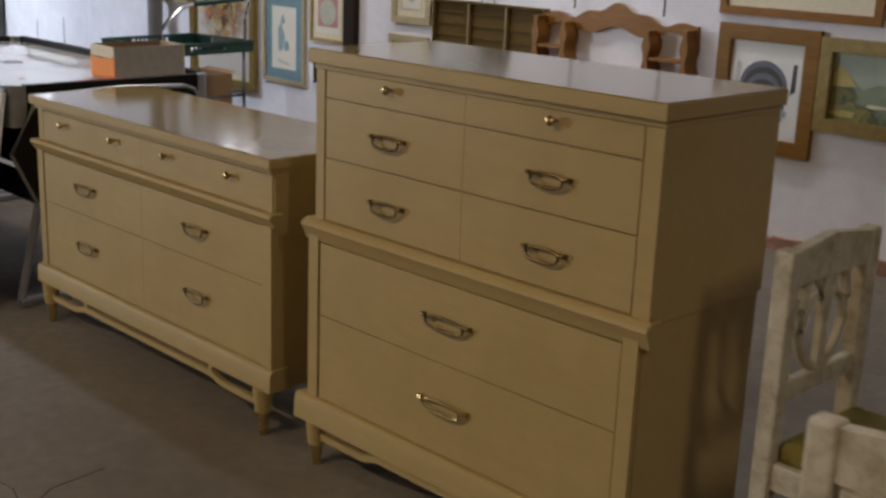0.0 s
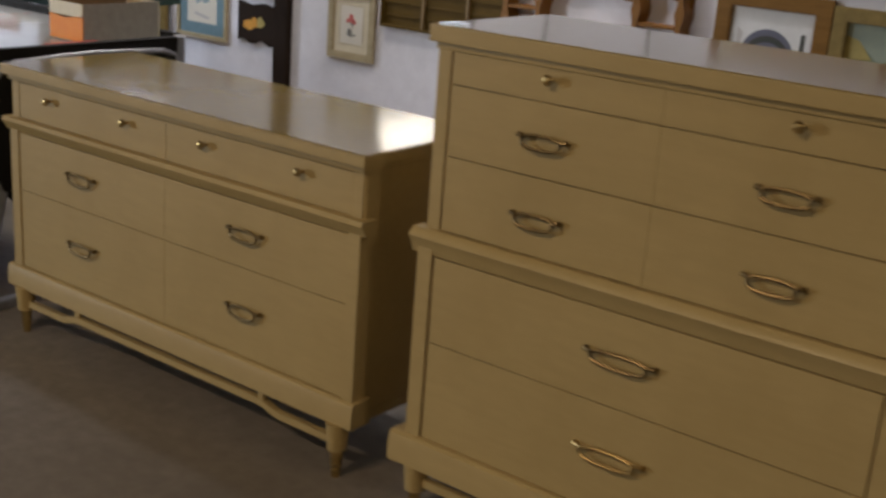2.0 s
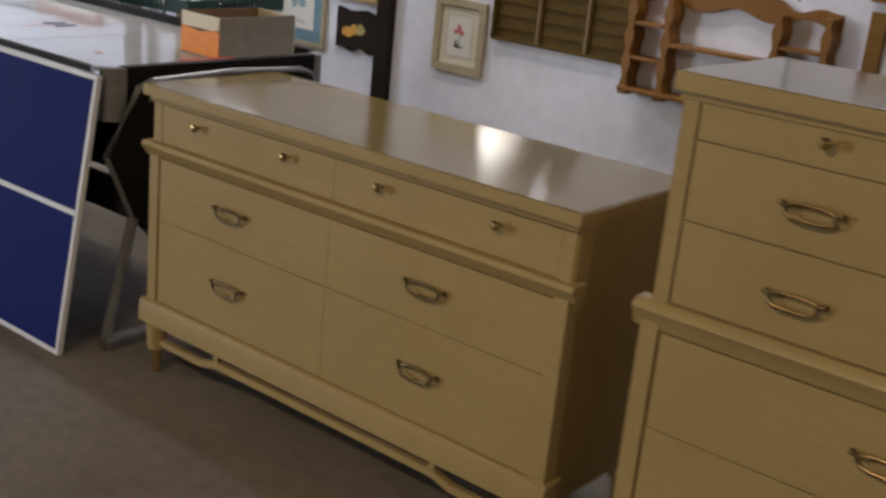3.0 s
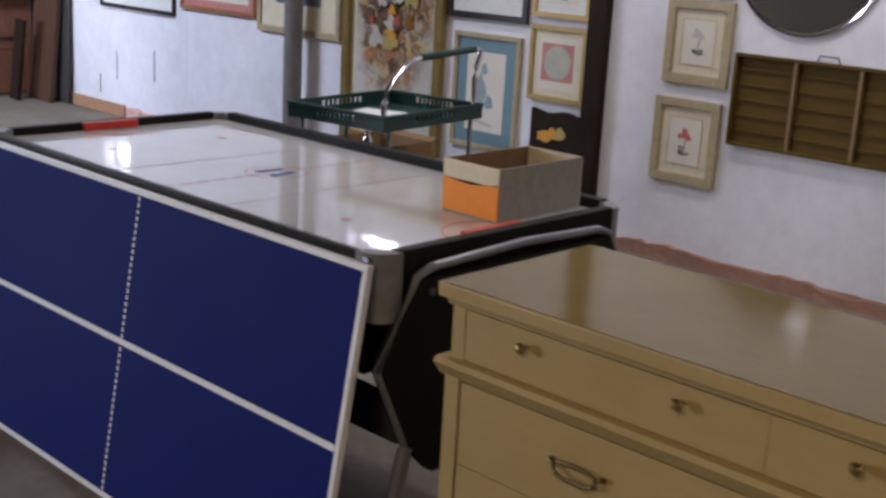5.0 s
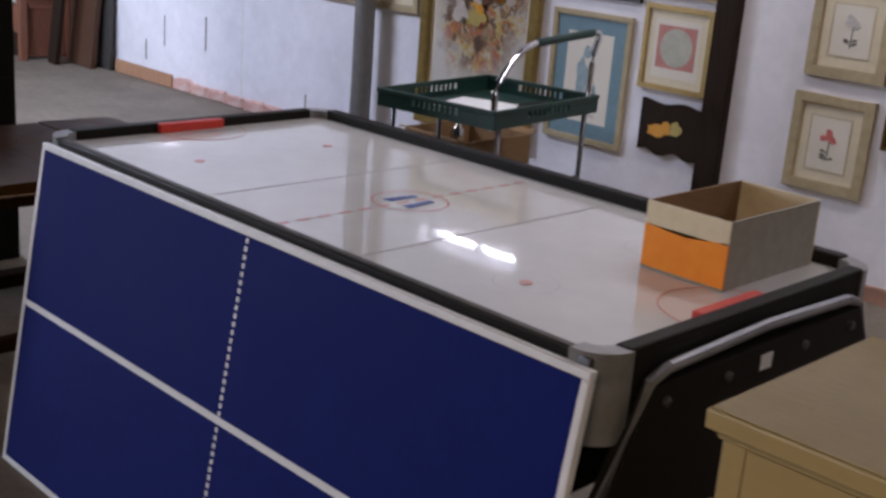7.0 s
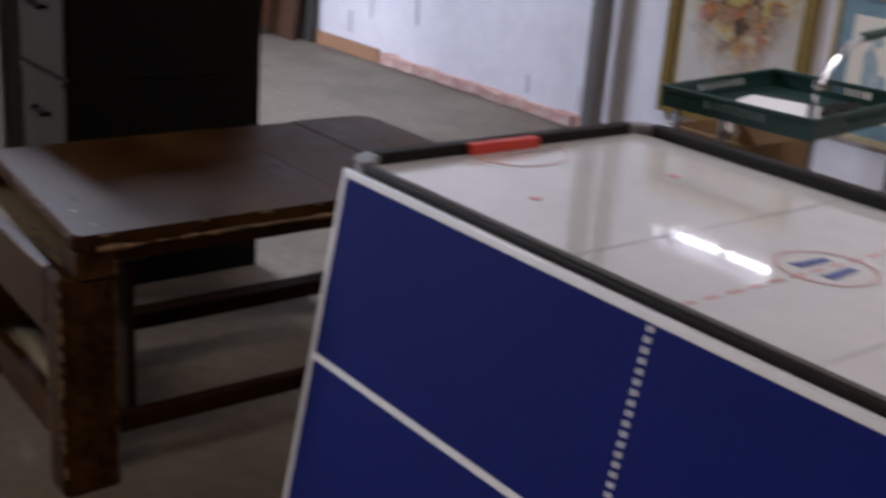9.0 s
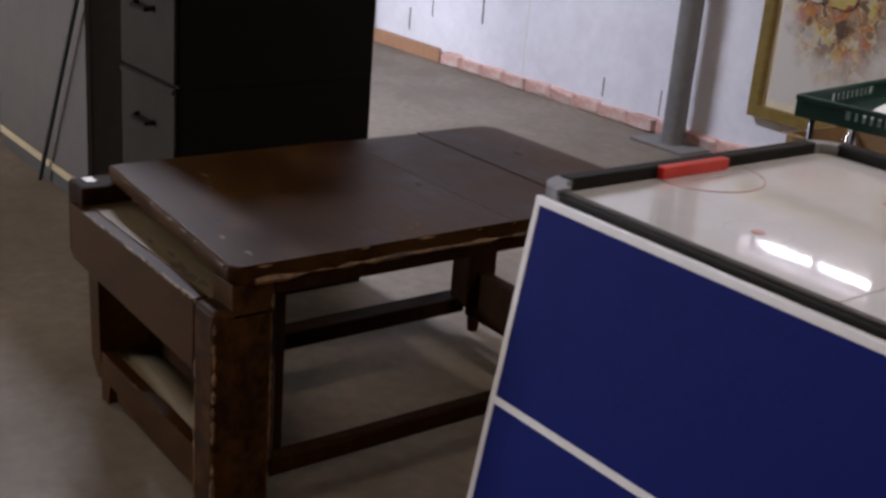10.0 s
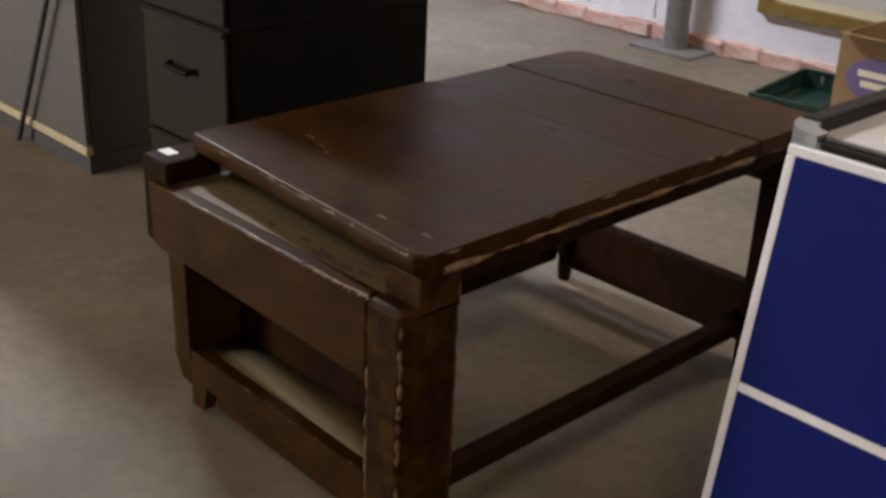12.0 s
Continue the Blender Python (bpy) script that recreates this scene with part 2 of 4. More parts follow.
def mirror_material():
    m = bpy.data.materials.new("mirror_glass")
    m.use_nodes = True
    b = m.node_tree.nodes["Principled BSDF"]
    b.inputs["Base Color"].default_value = (0.86, 0.87, 0.87, 1)
    b.inputs["Metallic"].default_value, b.inputs["Roughness"].default_value = 1.0, 0.015
    return m


def glow_material(name, colour, strength):
    m = bpy.data.materials.new(name)
    m.use_nodes = True
    b = m.node_tree.nodes["Principled BSDF"]
    b.inputs["Base Color"].default_value = (0.8, 0.8, 0.8, 1)
    b.inputs["Emission Color"].default_value, b.inputs["Emission Strength"].default_value = (*colour, 1), strength
    return m


def painting_material(name, stops, scale, ground, lift=0.2, cover=0.40):
    """Blotches of several colours over a plain ground, thicker towards the middle of the canvas."""
    m = bpy.data.materials.new(name)
    m.use_nodes = True
    nt = m.node_tree
    bs = nt.nodes["Principled BSDF"]
    bs.inputs["Roughness"].default_value = 0.45
    tc = nt.nodes.new("ShaderNodeTexCoord")
    n = node(nt, "ShaderNodeTexNoise", Scale=scale * 1.3, Detail=4.0, Roughness=0.6)
    nt.links.new(tc.outputs["Object"], n.inputs["Vector"])
    v = node(nt, "ShaderNodeTexVoronoi", Scale=scale)
    v.feature = "SMOOTH_F1"
    v.inputs["Scale"].default_value, v.inputs["Smoothness"].default_value = scale, 0.8
    nt.links.new(blend(nt, 0.16, tc.outputs["Object"], n.outputs["Color"], "ADD"), v.inputs["Vector"])
    sep = nt.nodes.new("ShaderNodeSeparateColor")
    nt.links.new(v.outputs["Color"], sep.inputs[0])
    r = nt.nodes.new("ShaderNodeValToRGB")
    r.color_ramp.interpolation = "LINEAR"
    nt.links.new(sep.outputs[0], r.inputs[0])
    el = r.color_ramp.elements
    while len(el) < len(stops):
        el.new(0.5)
    for i, c in enumerate(stops):
        el[i].position, el[i].color = i / len(stops), (*c, 1)
    g = node(nt, "ShaderNodeTexGradient")
    g.gradient_type = "SPHERICAL"
    mp = node(nt, "ShaderNodeMapping", Scale=(2.1, 0.5, 1.2), Location=(0, 0, -1.2 * lift))
    nt.links.new(tc.outputs["Object"], mp.inputs[0])
    nt.links.new(mp.outputs[0], g.inputs[0])
    n2 = node(nt, "ShaderNodeTexNoise", Scale=9.0, Detail=5.0)
    nt.links.new(tc.outputs["Object"], n2.inputs["Vector"])
    f = blend(nt, 0.5, g.outputs[0], n2.outputs[0], "ADD")
    fac = ramp(nt, f, (0, 0, 0), (1, 1, 1), cover, cover + 0.26)
    nt.links.new(blend(nt, fac, ground, r.outputs[0]), bs.inputs["Base Color"])
    return m


MIRROR = mirror_material()
TUBE_GLOW = glow_material("tube_glow", (1.0, 0.95, 0.86), 9.0)
FLORAL = painting_material("floral_painting", [(0.05, 0.03, 0.03), (0.16, 0.09, 0.04), (0.34, 0.26, 0.18), (0.36, 0.06, 0.03), (0.45, 0.34, 0.05), (0.46, 0.42, 0.38), (0.12, 0.065, 0.03), (0.24, 0.13, 0.06)], 17, (0.56, 0.53, 0.49), 0.86, 0.44)
LANDSCAPE = painting_material("landscape_painting", [(0.08, 0.10, 0.03), (0.16, 0.17, 0.06), (0.25, 0.20, 0.05), (0.05, 0.07, 0.03), (0.20, 0.24, 0.16)], 9, (0.22, 0.27, 0.18))
STILL = painting_material("brown_still_life", [(0.35, 0.12, 0.06), (0.25, 0.15, 0.09), (0.5, 0.36, 0.24), (0.14, 0.07, 0.05), (0.45, 0.2, 0.15)], 18, (0.5, 0.36, 0.28))
DARKART = painting_material("dark_painting", [(0.02, 0.015, 0.012), (0.04, 0.03, 0.02), (0.06, 0.04, 0.02), (0.03, 0.025, 0.02)], 8, (0.03, 0.024, 0.018))


# ---- mesh helpers ----
def abox(bm, lo, hi, bev=0.0, seg=2):
    c = [(a + b) / 2 for a, b in zip(lo, hi)]
    s = [max(b - a, 1e-4) for a, b in zip(lo, hi)]
    r = bmesh.ops.create_cube(bm, size=1, matrix=Matrix.Translation(c) @ Matrix.Diagonal((*s, 1)))
    if bev:
        edges = {e for v in r["verts"] for e in v.link_edges}
        bmesh.ops.bevel(bm, geom=list(edges), offset=bev, segments=seg, affect="EDGES", profile=0.5)
    return bm


def box(lo, hi, bev=0.0, seg=2):
    return abox(bmesh.new(), lo, hi, bev, seg)


def prism(pts, axis, a, b, bm=None):
    """A polygon in the two other axes, pushed from a to b along axis."""
    bm = bm or bmesh.new()
    order = {"x": lambda p, d: (d, p[0], p[1]), "y": lambda p, d: (p[0], d, p[1]), "z": lambda p, d: (p[0], p[1], d)}[axis]
    lo = [bm.verts.new(order(p, a)) for p in pts]
    hi = [bm.verts.new(order(p, b)) for p in pts]
    bm.faces.new(lo)
    bm.faces.new(hi[::-1])
    n = len(pts)
    for i in range(n):
        bm.faces.new((lo[i], hi[i], hi[(i + 1) % n], lo[(i + 1) % n]))
    bmesh.ops.recalc_face_normals(bm, faces=bm.faces)
    return bm


def tube(pts, r, n=8, bm=None, closed=False):
    bm = bm or bmesh.new()
    P = [Vector(p) for p in pts]
    rings, up = [], Vector((0, 0, 1))
    for i, p in enumerate(P):
        a = P[i - 1] if i or closed else p
        b = P[(i + 1) % len(P)] if i + 1 < len(P) or closed else p
        d = (b - a).normalized()
        u = d.cross(up)
        if u.length < 0.1:
            u = d.cross(Vector((0, 1, 0)))
        u.normalize()
        w = d.cross(u)
        rr = r[i] if isinstance(r, (list, tuple)) else r
        rings.append([bm.verts.new(p + (u * math.cos(k * math.tau / n) + w * math.sin(k * math.tau / n)) * rr) for k in range(n)])
    m = len(rings)
    for i in range(m if closed else m - 1):
        A, B = rings[i], rings[(i + 1) % m]
        for k in range(n):
            bm.faces.new((A[k], A[(k + 1) % n], B[(k + 1) % n], B[k]))
    if not closed:
        bm.faces.new(rings[0])
        bm.faces.new(rings[-1])
    bmesh.ops.recalc_face_normals(bm, faces=bm.faces)
    return bm


def lathe(profile, n=16, at=(0, 0, 0), axis="z"):
    bm = bmesh.new()
    rings = []
    for r, h in profile:
        ring = []
        for k in range(n):
            c, s = r * math.cos(k * math.tau / n), r * math.sin(k * math.tau / n)
            p = {"z": (c, s, h), "y": (c, h, s), "x": (h, c, s)}[axis]
            ring.append(bm.verts.new(Vector(p) + Vector(at)))
        rings.append(ring)
    for A, B in zip(rings, rings[1:]):
        for k in range(n):
            bm.faces.new((A[k], A[(k + 1) % n], B[(k + 1) % n], B[k]))
    bm.faces.new(rings[0])
    bm.faces.new(rings[-1])
    bmesh.ops.recalc_face_normals(bm, faces=bm.faces)
    return bm


def finish(name, bm, material, smooth):
    me = bpy.data.meshes.new(name)
    bm.to_mesh(me)
    bm.free()
    me.materials.append(material)
    if smooth:
        me.set_sharp_from_angle(angle=radians(38))
        for p in me.polygons:
            p.use_smooth = max(abs(c) for c in p.normal) < 0.9995
    return new(name, me)


def part(name, bm, material, parent, label="", smooth=True):
    ob = finish(name, bm, material, smooth)
    ob.parent = parent
    if label:
        tagged(ob, label)
    return ob


def thing(name, m, label, category, group="", kind=""):
    ob = new(name)
    ob.empty_display_size = 0.1
    ob.matrix_world = m
    return tagged(ob, label, category, group, kind)


def single(name, bm, material, m, label, category, group="", kind="", smooth=True):
    ob = finish(name, bm, material, smooth)
    ob.matrix_world = m
    return tagged(ob, label, category, group, kind)


def arc(cx, cy, r, a0, a1, n):
    return [(cx + r * math.cos(radians(a0 + (a1 - a0) * i / n)), cy + r * math.sin(radians(a0 + (a1 - a0) * i / n))) for i in range(n + 1)]


def plate(pts, y, depth=0.0015):
    """A thin sheet with the outline pts in x and z, its front at y."""
    return prism(pts, "y", y, y + depth)


def blob(cx, cz, rx, rz, seed, n=18, rough=0.25):
    rnd = random.Random(seed)
    ph = [rnd.random() * 6.28 for _ in range(4)]
    out = []
    for i in range(n):
        a = i * math.tau / n
        k = 1 + rough * (0.5 * math.sin(3 * a + ph[0]) + 0.35 * math.sin(5 * a + ph[1]) + 0.25 * math.sin(7 * a + ph[2]))
        out.append((cx + rx * k * math.cos(a), cz + rz * k * math.sin(a)))
    return out


# ---- the room ----
WY = 5.04          # face of the back wall
X0, X1, Y0, CEILING = -14.0, 4.0, -5.5, 3.2


def room():
    floor = single("floor", box((X0, Y0, -0.12), (X1, WY + 0.3, 0.0)), FLOOR, Matrix(), "worn grey concrete floor with stains", "floor", kind="structure")
    single("ceiling", box((X0, Y0, CEILING), (X1, WY + 0.3, CEILING + 0.15)), CEIL, Matrix(), "unseen ceiling, coloured dark to cut bounced light", "ceiling", kind="structure")
    north = single("wall_north", wall_with_holes(X0, X1, 0, CEILING, GLINT_HOLES, WY, WY + 0.25), WALL, Matrix(), "rough white painted masonry wall with bare brick at its foot", "wall", kind="structure")
    single("wall_west", box((X0 - 0.2, Y0, 0), (X0, WY + 0.25, CEILING)), DULL, Matrix(), "unseen end wall, coloured dark to cut bounced light", "wall", kind="structure")
    single("wall_east", box((X1, Y0, 0), (X1 + 0.2, WY + 0.25, CEILING)), DULL, Matrix(), "unseen end wall, coloured dark to cut bounced light", "wall", kind="structure")
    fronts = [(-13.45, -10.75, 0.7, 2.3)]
    single("wall_south", wall_with_holes(X0, X1, 0, CEILING, fronts, Y0 - 0.2, Y0), DULL, Matrix(), "unseen front wall with a wide window, coloured dark to cut bounced light", "wall", kind="structure")
    for i, (a, b, c, d) in enumerate(fronts):
        w = thing("window_%d" % (i + 1), pose((a + b) / 2, Y0 - 0.1, c), "unseen wide shop window with a grey frame", "window", kind="structure")
        hw, h = (b - a) / 2, d - c
        bm = box((-hw, -0.03, 0), (hw, 0.03, 0.06))
        abox(bm, (-hw, -0.03, h - 0.06), (hw, 0.03, h))
        abox(bm, (-hw, -0.03, 0.06), (-hw + 0.06, 0.03, h - 0.06))
        abox(bm, (hw - 0.06, -0.03, 0.06), (hw, 0.03, h - 0.06))
        abox(bm, (-0.03, -0.03, 0.06), (0.03, 0.03, h - 0.06))
        part("window_frame", bm, ALU, w)
    return floor, north


def wall_with_holes(x0, x1, z0, z1, holes, ya, yb):
    bm = bmesh.new()
    xs = sorted({x0, x1, *[h[0] for h in holes], *[h[1] for h in holes]})
    for a, b in zip(xs, xs[1:]):
        cuts = sorted((h[2], h[3]) for h in holes if h[0] <= a and h[1] >= b)
        z = z0
        for lo, hi in cuts:
            abox(bm, (a, ya, z), (b, yb, lo))
            z = hi
        abox(bm, (a, ya, z), (b, yb, z1))
    return bm


# bright openings added for glints on the playfield, out of view themselves
GLINT_HOLES = [(-7.22, -6.50, 1.90, 2.00), (-10.0, -9.62, 1.78, 1.98)]
FLOOR_OB, NORTH = room()
for i, (a, b, c, d) in enumerate(GLINT_HOLES):
    w = thing("window_%d" % (i + 2), pose((a + b) / 2, WY + 0.1, c), "small bright opening added for glints on the playfield", "window", kind="structure")
    hw, h = (b - a) / 2, d - c
    bm = box((-hw, 0, 0), (hw, 0.04, 0.018))
    abox(bm, (-hw, 0, h - 0.018), (hw, 0.04, h))
    abox(bm, (-hw, 0, 0.018), (-hw + 0.018, 0.04, h - 0.018))
    abox(bm, (hw - 0.018, 0, 0.018), (hw, 0.04, h - 0.018))
    abox(bm, (-0.012, 0, 0.018), (0.012, 0.04, h - 0.018))
    part("window_frame", bm, ALU, w)
    # lamp behind each added opening supplies its glint
    area_lamp("window_light", pose((a + b) / 2, WY + 0.2, (c + d) / 2, -90, 0, 0), b - a, d - c, 4.5, (0.9, 0.95, 1.0))


def strip_lamp(x, y, lx, ly):
    t = thing("unseen_strip_light", pose(x, y, CEILING), "unseen white fluorescent strip light under the ceiling", "ceiling lamp", "strip lights")
    part("housing", box((-lx / 2, -ly / 2, -0.06), (lx / 2, ly / 2, 0), 0.01), PP_WHITE, t)
    n = 1 if min(lx, ly) < 0.3 else 4
    for k in range(n):
        o = (k - (n - 1) / 2) * 0.115
        a, c = ((-lx / 2 + 0.05, o, -0.08), (lx / 2 - 0.05, o, -0.08)) if lx > ly else ((o, -ly / 2 + 0.05, -0.08), (o, ly / 2 - 0.05, -0.08))
        part("tube", tube([a, c], 0.016), TUBE_GLOW, t)


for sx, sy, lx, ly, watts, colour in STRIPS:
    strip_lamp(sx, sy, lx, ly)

# slots and hairlines in the wall
for x, z0, z1, wd in ((-9.80, 0.26, 0.47, 0.008), (-9.305, 0.30, 0.52, 0.011), (-10.035, 0.14, 0.28, 0.012), (-7.84, 0.09, 0.22, 0.006), (-8.25, 0.10, 0.20, 0.008)):
    s = part("wall_slot", box((x - wd / 2, WY - 0.0015, z0), (x + wd / 2, WY + 0.004, z1)), DARKWOOD, NORTH)
# thin greyer strip stands for shading at a slight step in the wall
part("wall_step_shade", box((-8.905, WY - 0.002, 0.05), (-8.897, WY + 0.004, CEILING)), MAT_WHITE, NORTH)

# hairline cracks in the concrete
for line in (((-2.02, 1.02), (-2.13, 1.14), (-2.15, 1.25), (-2.24, 1.36), (-2.26, 1.52)), ((-2.15, 1.25), (-2.30, 1.29), (-2.42, 1.27)), ((-6.9, 0.9), (-7.2, 1.1), (-7.3, 1.4), (-7.6, 1.55))):
    left = [(x - 0.0015, y - 0.001) for x, y in line]
    part("floor_crack", prism(left + [(x + 0.0015, y + 0.001) for x, y in line[::-1]], "z", -0.002, 0.0006), BLACK, FLOOR_OB, smooth=False)

# grey pipe column and dark timber post
pole = thing("pipe_column", pose(-7.63, 4.93, 0), "grey painted steel pipe column on a base plate", "column")
part("shaft", lathe([(0.056, 0.012), (0.056, CEILING)], 20), POLE_GREY, pole)
part("base_plate", box((-0.17, -0.12, 0), (0.17, 0.09, 0.012), 0.003), POLE_GREY, pole)
single("timber_post", box((-0.056, -0.045, 0), (0.056, 0, CEILING), 0.006), DARKWOOD, pose(-5.445, WY - 0.002, 0), "dark brown timber post against the white wall", "post")


# ---- dressers ----
def bail_handle(parent, x, z, y, length, metal, label):
    """Two small posts and a long oval ring hanging from them."""
    h = length / 2
    ring = []
    for a in range(0, 360, 20):
        c, s = math.cos(radians(a)), math.sin(radians(a))
        ring.append((x + h * 0.80 * math.copysign(abs(c) ** 0.6, c), y - 0.010 - 0.003 * (1 - s), z - 0.007 + 0.0135 * math.copysign(abs(s) ** 0.8, s)))
    ob = part("handle", tube(ring, 0.0037, 6, closed=True), metal, parent, label)
    for sx in (-1, 1):
        bm = tube([(x + sx * h * 0.98, y, z), (x + sx * h * 0.98, y - 0.012, z + 0.003), (x + sx * h * 0.78, y - 0.016, z + 0.002)], [0.006, 0.005, 0.0035], 8)
        part("handle_post", bm, metal, ob)


def knob(parent, x, z, y):
    part("knob", lathe([(0.004, 0), (0.004, -0.010), (0.009, -0.014), (0.011, -0.020), (0.007, -0.026), (0.002, -0.027)], 12, (x, y, z), "y"), KNOB_BRASS, parent, "small brass knob")


def drawer(parent, x0, x1, z0, z1, y, handles=(), knobs=(), hlen=0.1, bright=False):
    bm = box((x0, y, z0), (x1, y + 0.022, z1), 0.0006, 1)
    d = part("drawer_front", bm, BLOND, parent)
    for hx, hz in handles:
        bail_handle(d, hx, hz, y, hlen, KNOB_BRASS if bright else OLD_BRASS, "rubbed brass drawer pull" if bright else "tarnished brass drawer pull")
    for kx, kz in knobs:
        knob(d, kx, kz, y)


def leg(parent, x, y, z1):
    a = part("leg", tube([(x, y, z1), (x, y, z1 * 0.5), (x, y, 0.075)], [0.030, 0.024, 0.0165], 12), BLOND, parent)
    part("ferrule", tube([(x, y, 0.075), (x, y, 0.0)], [0.0168, 0.0105], 12), BRASS, a, "brass leg tip")


def stretcher(parent, x0, x1, y, z, step):
    """Thin rail between the legs, dropped at its two ends, with little blocks up to the base."""
    top, bot = [], []
    n = 48
    for i in range(n + 1):
        x = x0 + (x1 - x0) * i / n
        u = min(x - x0, x1 - x)
        k = min(max((u - step + 0.03) / 0.07, 0), 1)
        k = k * k * (3 - 2 * k)
        top.append((x, z - 0.012 + 0.016 * k))
        bot.append((x, z - 0.030 + 0.016 * k))
    s = part("stretcher", prism(top + bot[::-1], "y", y - 0.009, y + 0.009), BLOND, parent)
    for bx in (x0 + step + 0.035, x1 - step - 0.035):
        part("block", box((bx - 0.010, y - 0.006, z - 0.004), (bx + 0.010, y + 0.006, 0.143)), BLOND, s)


def moulding(parent, name, x0, x1, yb, profile):
    """Profile in y and z, run across the front and round the sides."""
    part(name, prism(profile, "x", x0, x1), BLOND, parent)


def low_dresser():
    t = thing("low_dresser", pose(-2.80, 1.965, 0), "long low blond wood dresser with brass pulls on tapered legs", "dresser")
    w, d = 0.674, 0.44
    part("case", box((-w, 0.009, 0.17), (w, d, 0.772), 0.003), BLOND, t)
    tp = part("top", box((-0.688, -0.021, 0.772), (0.688, d + 0.008, 0.8), 0.003), BLOND, t)
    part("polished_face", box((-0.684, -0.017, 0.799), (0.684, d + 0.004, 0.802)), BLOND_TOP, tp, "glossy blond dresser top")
    part("cove", box((-0.676, -0.006, 0.757), (0.676, d, 0.772), 0.004), BLOND, t)
    # upper row
    for sx in (-1, 1):
        part("stile", box((sx * 0.652 - 0.016, 0.004, 0.65), (sx * 0.652 + 0.016, 0.024, 0.757)), BLOND, t)
        part("stile", box((sx * 0.655 - 0.018, -0.004, 0.20), (sx * 0.655 + 0.018, 0.024, 0.615)), BLOND, t)
    for i in range(2):
        x0, x1 = -0.6345 + i * 0.6350, -0.0002 + i * 0.6350
        drawer(t, x0, x1, 0.652, 0.752, 0.005, knobs=[(x0 + 0.15, 0.722), (x0 + 0.48, 0.722)])
    moulding(t, "waist_moulding", -0.690, 0.690, 0, [(0.03, 0.650), (-0.016, 0.650), (-0.022, 0.640), (-0.012, 0.627), (-0.002, 0.612), (0.03, 0.612)])
    for i in range(2):
        x0, x1 = -0.6345 + i * 0.6350, -0.0002 + i * 0.6350
        for z0, z1, hz in ((0.441, 0.608, 0.534), (0.208, 0.4392, 0.335)):
            drawer(t, x0, x1, z0, z1, 0.0, handles=[(-0.345 if i == 0 else 0.305, hz)], hlen=0.115)
    moulding(t, "base_moulding", -0.692, 0.684, 0, [(0.05, 0.206), (-0.006, 0.206), (-0.013, 0.201), (-0.0165, 0.188), (-0.018, 0.142), (0.05, 0.142)])
    part("plinth", box((-0.674, 0.05, 0.142), (0.674, d, 0.17), 0.003), BLOND, t)
    for x in (-0.63, 0.63):
        for y in (0.0, d - 0.05):
            leg(t, x, y, 0.144)
    stretcher(t, -0.61, 0.61, 0.0, 0.115, 0.20)
    return t


def tall_dresser():
    t = thing("tall_dresser", pose(-1.44, 1.965, 0), "tall blond wood chest of drawers with brass pulls on tapered legs", "dresser")
    d = 0.42
    part("case", box((-0.514, 0.016, 0.66), (0.534, d, 1.070), 0.003), BLOND, t)
    part("lower_case", box((-0.526, 0.007, 0.16), (0.526, d, 0.66), 0.003), BLOND, t)
    tp = part("top", box((-0.527, -0.010, 1.070), (0.546, d + 0.002, 1.104), 0.003), BLOND, t)
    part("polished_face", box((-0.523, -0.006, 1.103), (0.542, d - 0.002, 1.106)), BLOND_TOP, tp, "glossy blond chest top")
    part("cove", box((-0.518, 0.004, 1.055), (0.537, d - 0.004, 1.070), 0.004), BLOND, t)
    for x0, x1 in ((-0.512, -0.480), (0.490, 0.533)):
        part("stile", box((x0, 0.008, 0.67), (x1, 0.05, 1.056)), BLOND, t)
    for x0, x1 in ((-0.522, -0.484), (0.484, 0.522)):
        part("stile", box((x0, -0.006, 0.19), (x1, 0.03, 0.635)), BLOND, t)
    for i in range(2):
        x0, x1 = (-0.4755, 0.0052) if i == 0 else (0.0055, 0.4865)
        c = -0.236 if i == 0 else 0.263
        drawer(t, x0, x1, 0.989, 1.0545, 0.009, knobs=[(c, 1.034)])
        drawer(t, x0, x1, 0.839, 0.9862, 0.009, handles=[(c - 0.005, 0.916)], hlen=0.112)
        drawer(t, x0, x1, 0.677, 0.8362, 0.009, handles=[(c - 0.005, 0.756)], hlen=0.112)
    moulding(t, "waist_moulding", -0.540, 0.546, 0, [(0.03, 0.674), (0.000, 0.674), (-0.014, 0.666), (-0.018, 0.657), (-0.008, 0.640), (-0.002, 0.620), (0.03, 0.620)])
    for z0, z1, hz in ((0.424, 0.616, 0.530), (0.195, 0.4218, 0.324)):
        drawer(t, -0.4795, 0.4795, z0, z1, -0.002, handles=[(-0.012, hz)], hlen=0.155, bright=hz < 0.4)
    moulding(t, "base_moulding", -0.556, 0.540, 0, [(0.03, 0.193), (-0.012, 0.193), (-0.020, 0.188), (-0.024, 0.170), (-0.026, 0.124), (0.03, 0.124)])
    part("plinth", box((-0.535, 0.03, 0.122), (0.526, d, 0.16), 0.003), BLOND, t)
    for x in (-0.488, 0.488):
        for y in (0.0, d - 0.05):
            leg(t, x, y, 0.124)
    stretcher(t, -0.47, 0.47, 0.0, 0.108, 0.20)
    return t


low_dresser()
tall_dresser()


# ---- games table ----
HX0, HX1, HY0, HY1 = -5.360, -3.665, 1.955, 2.80


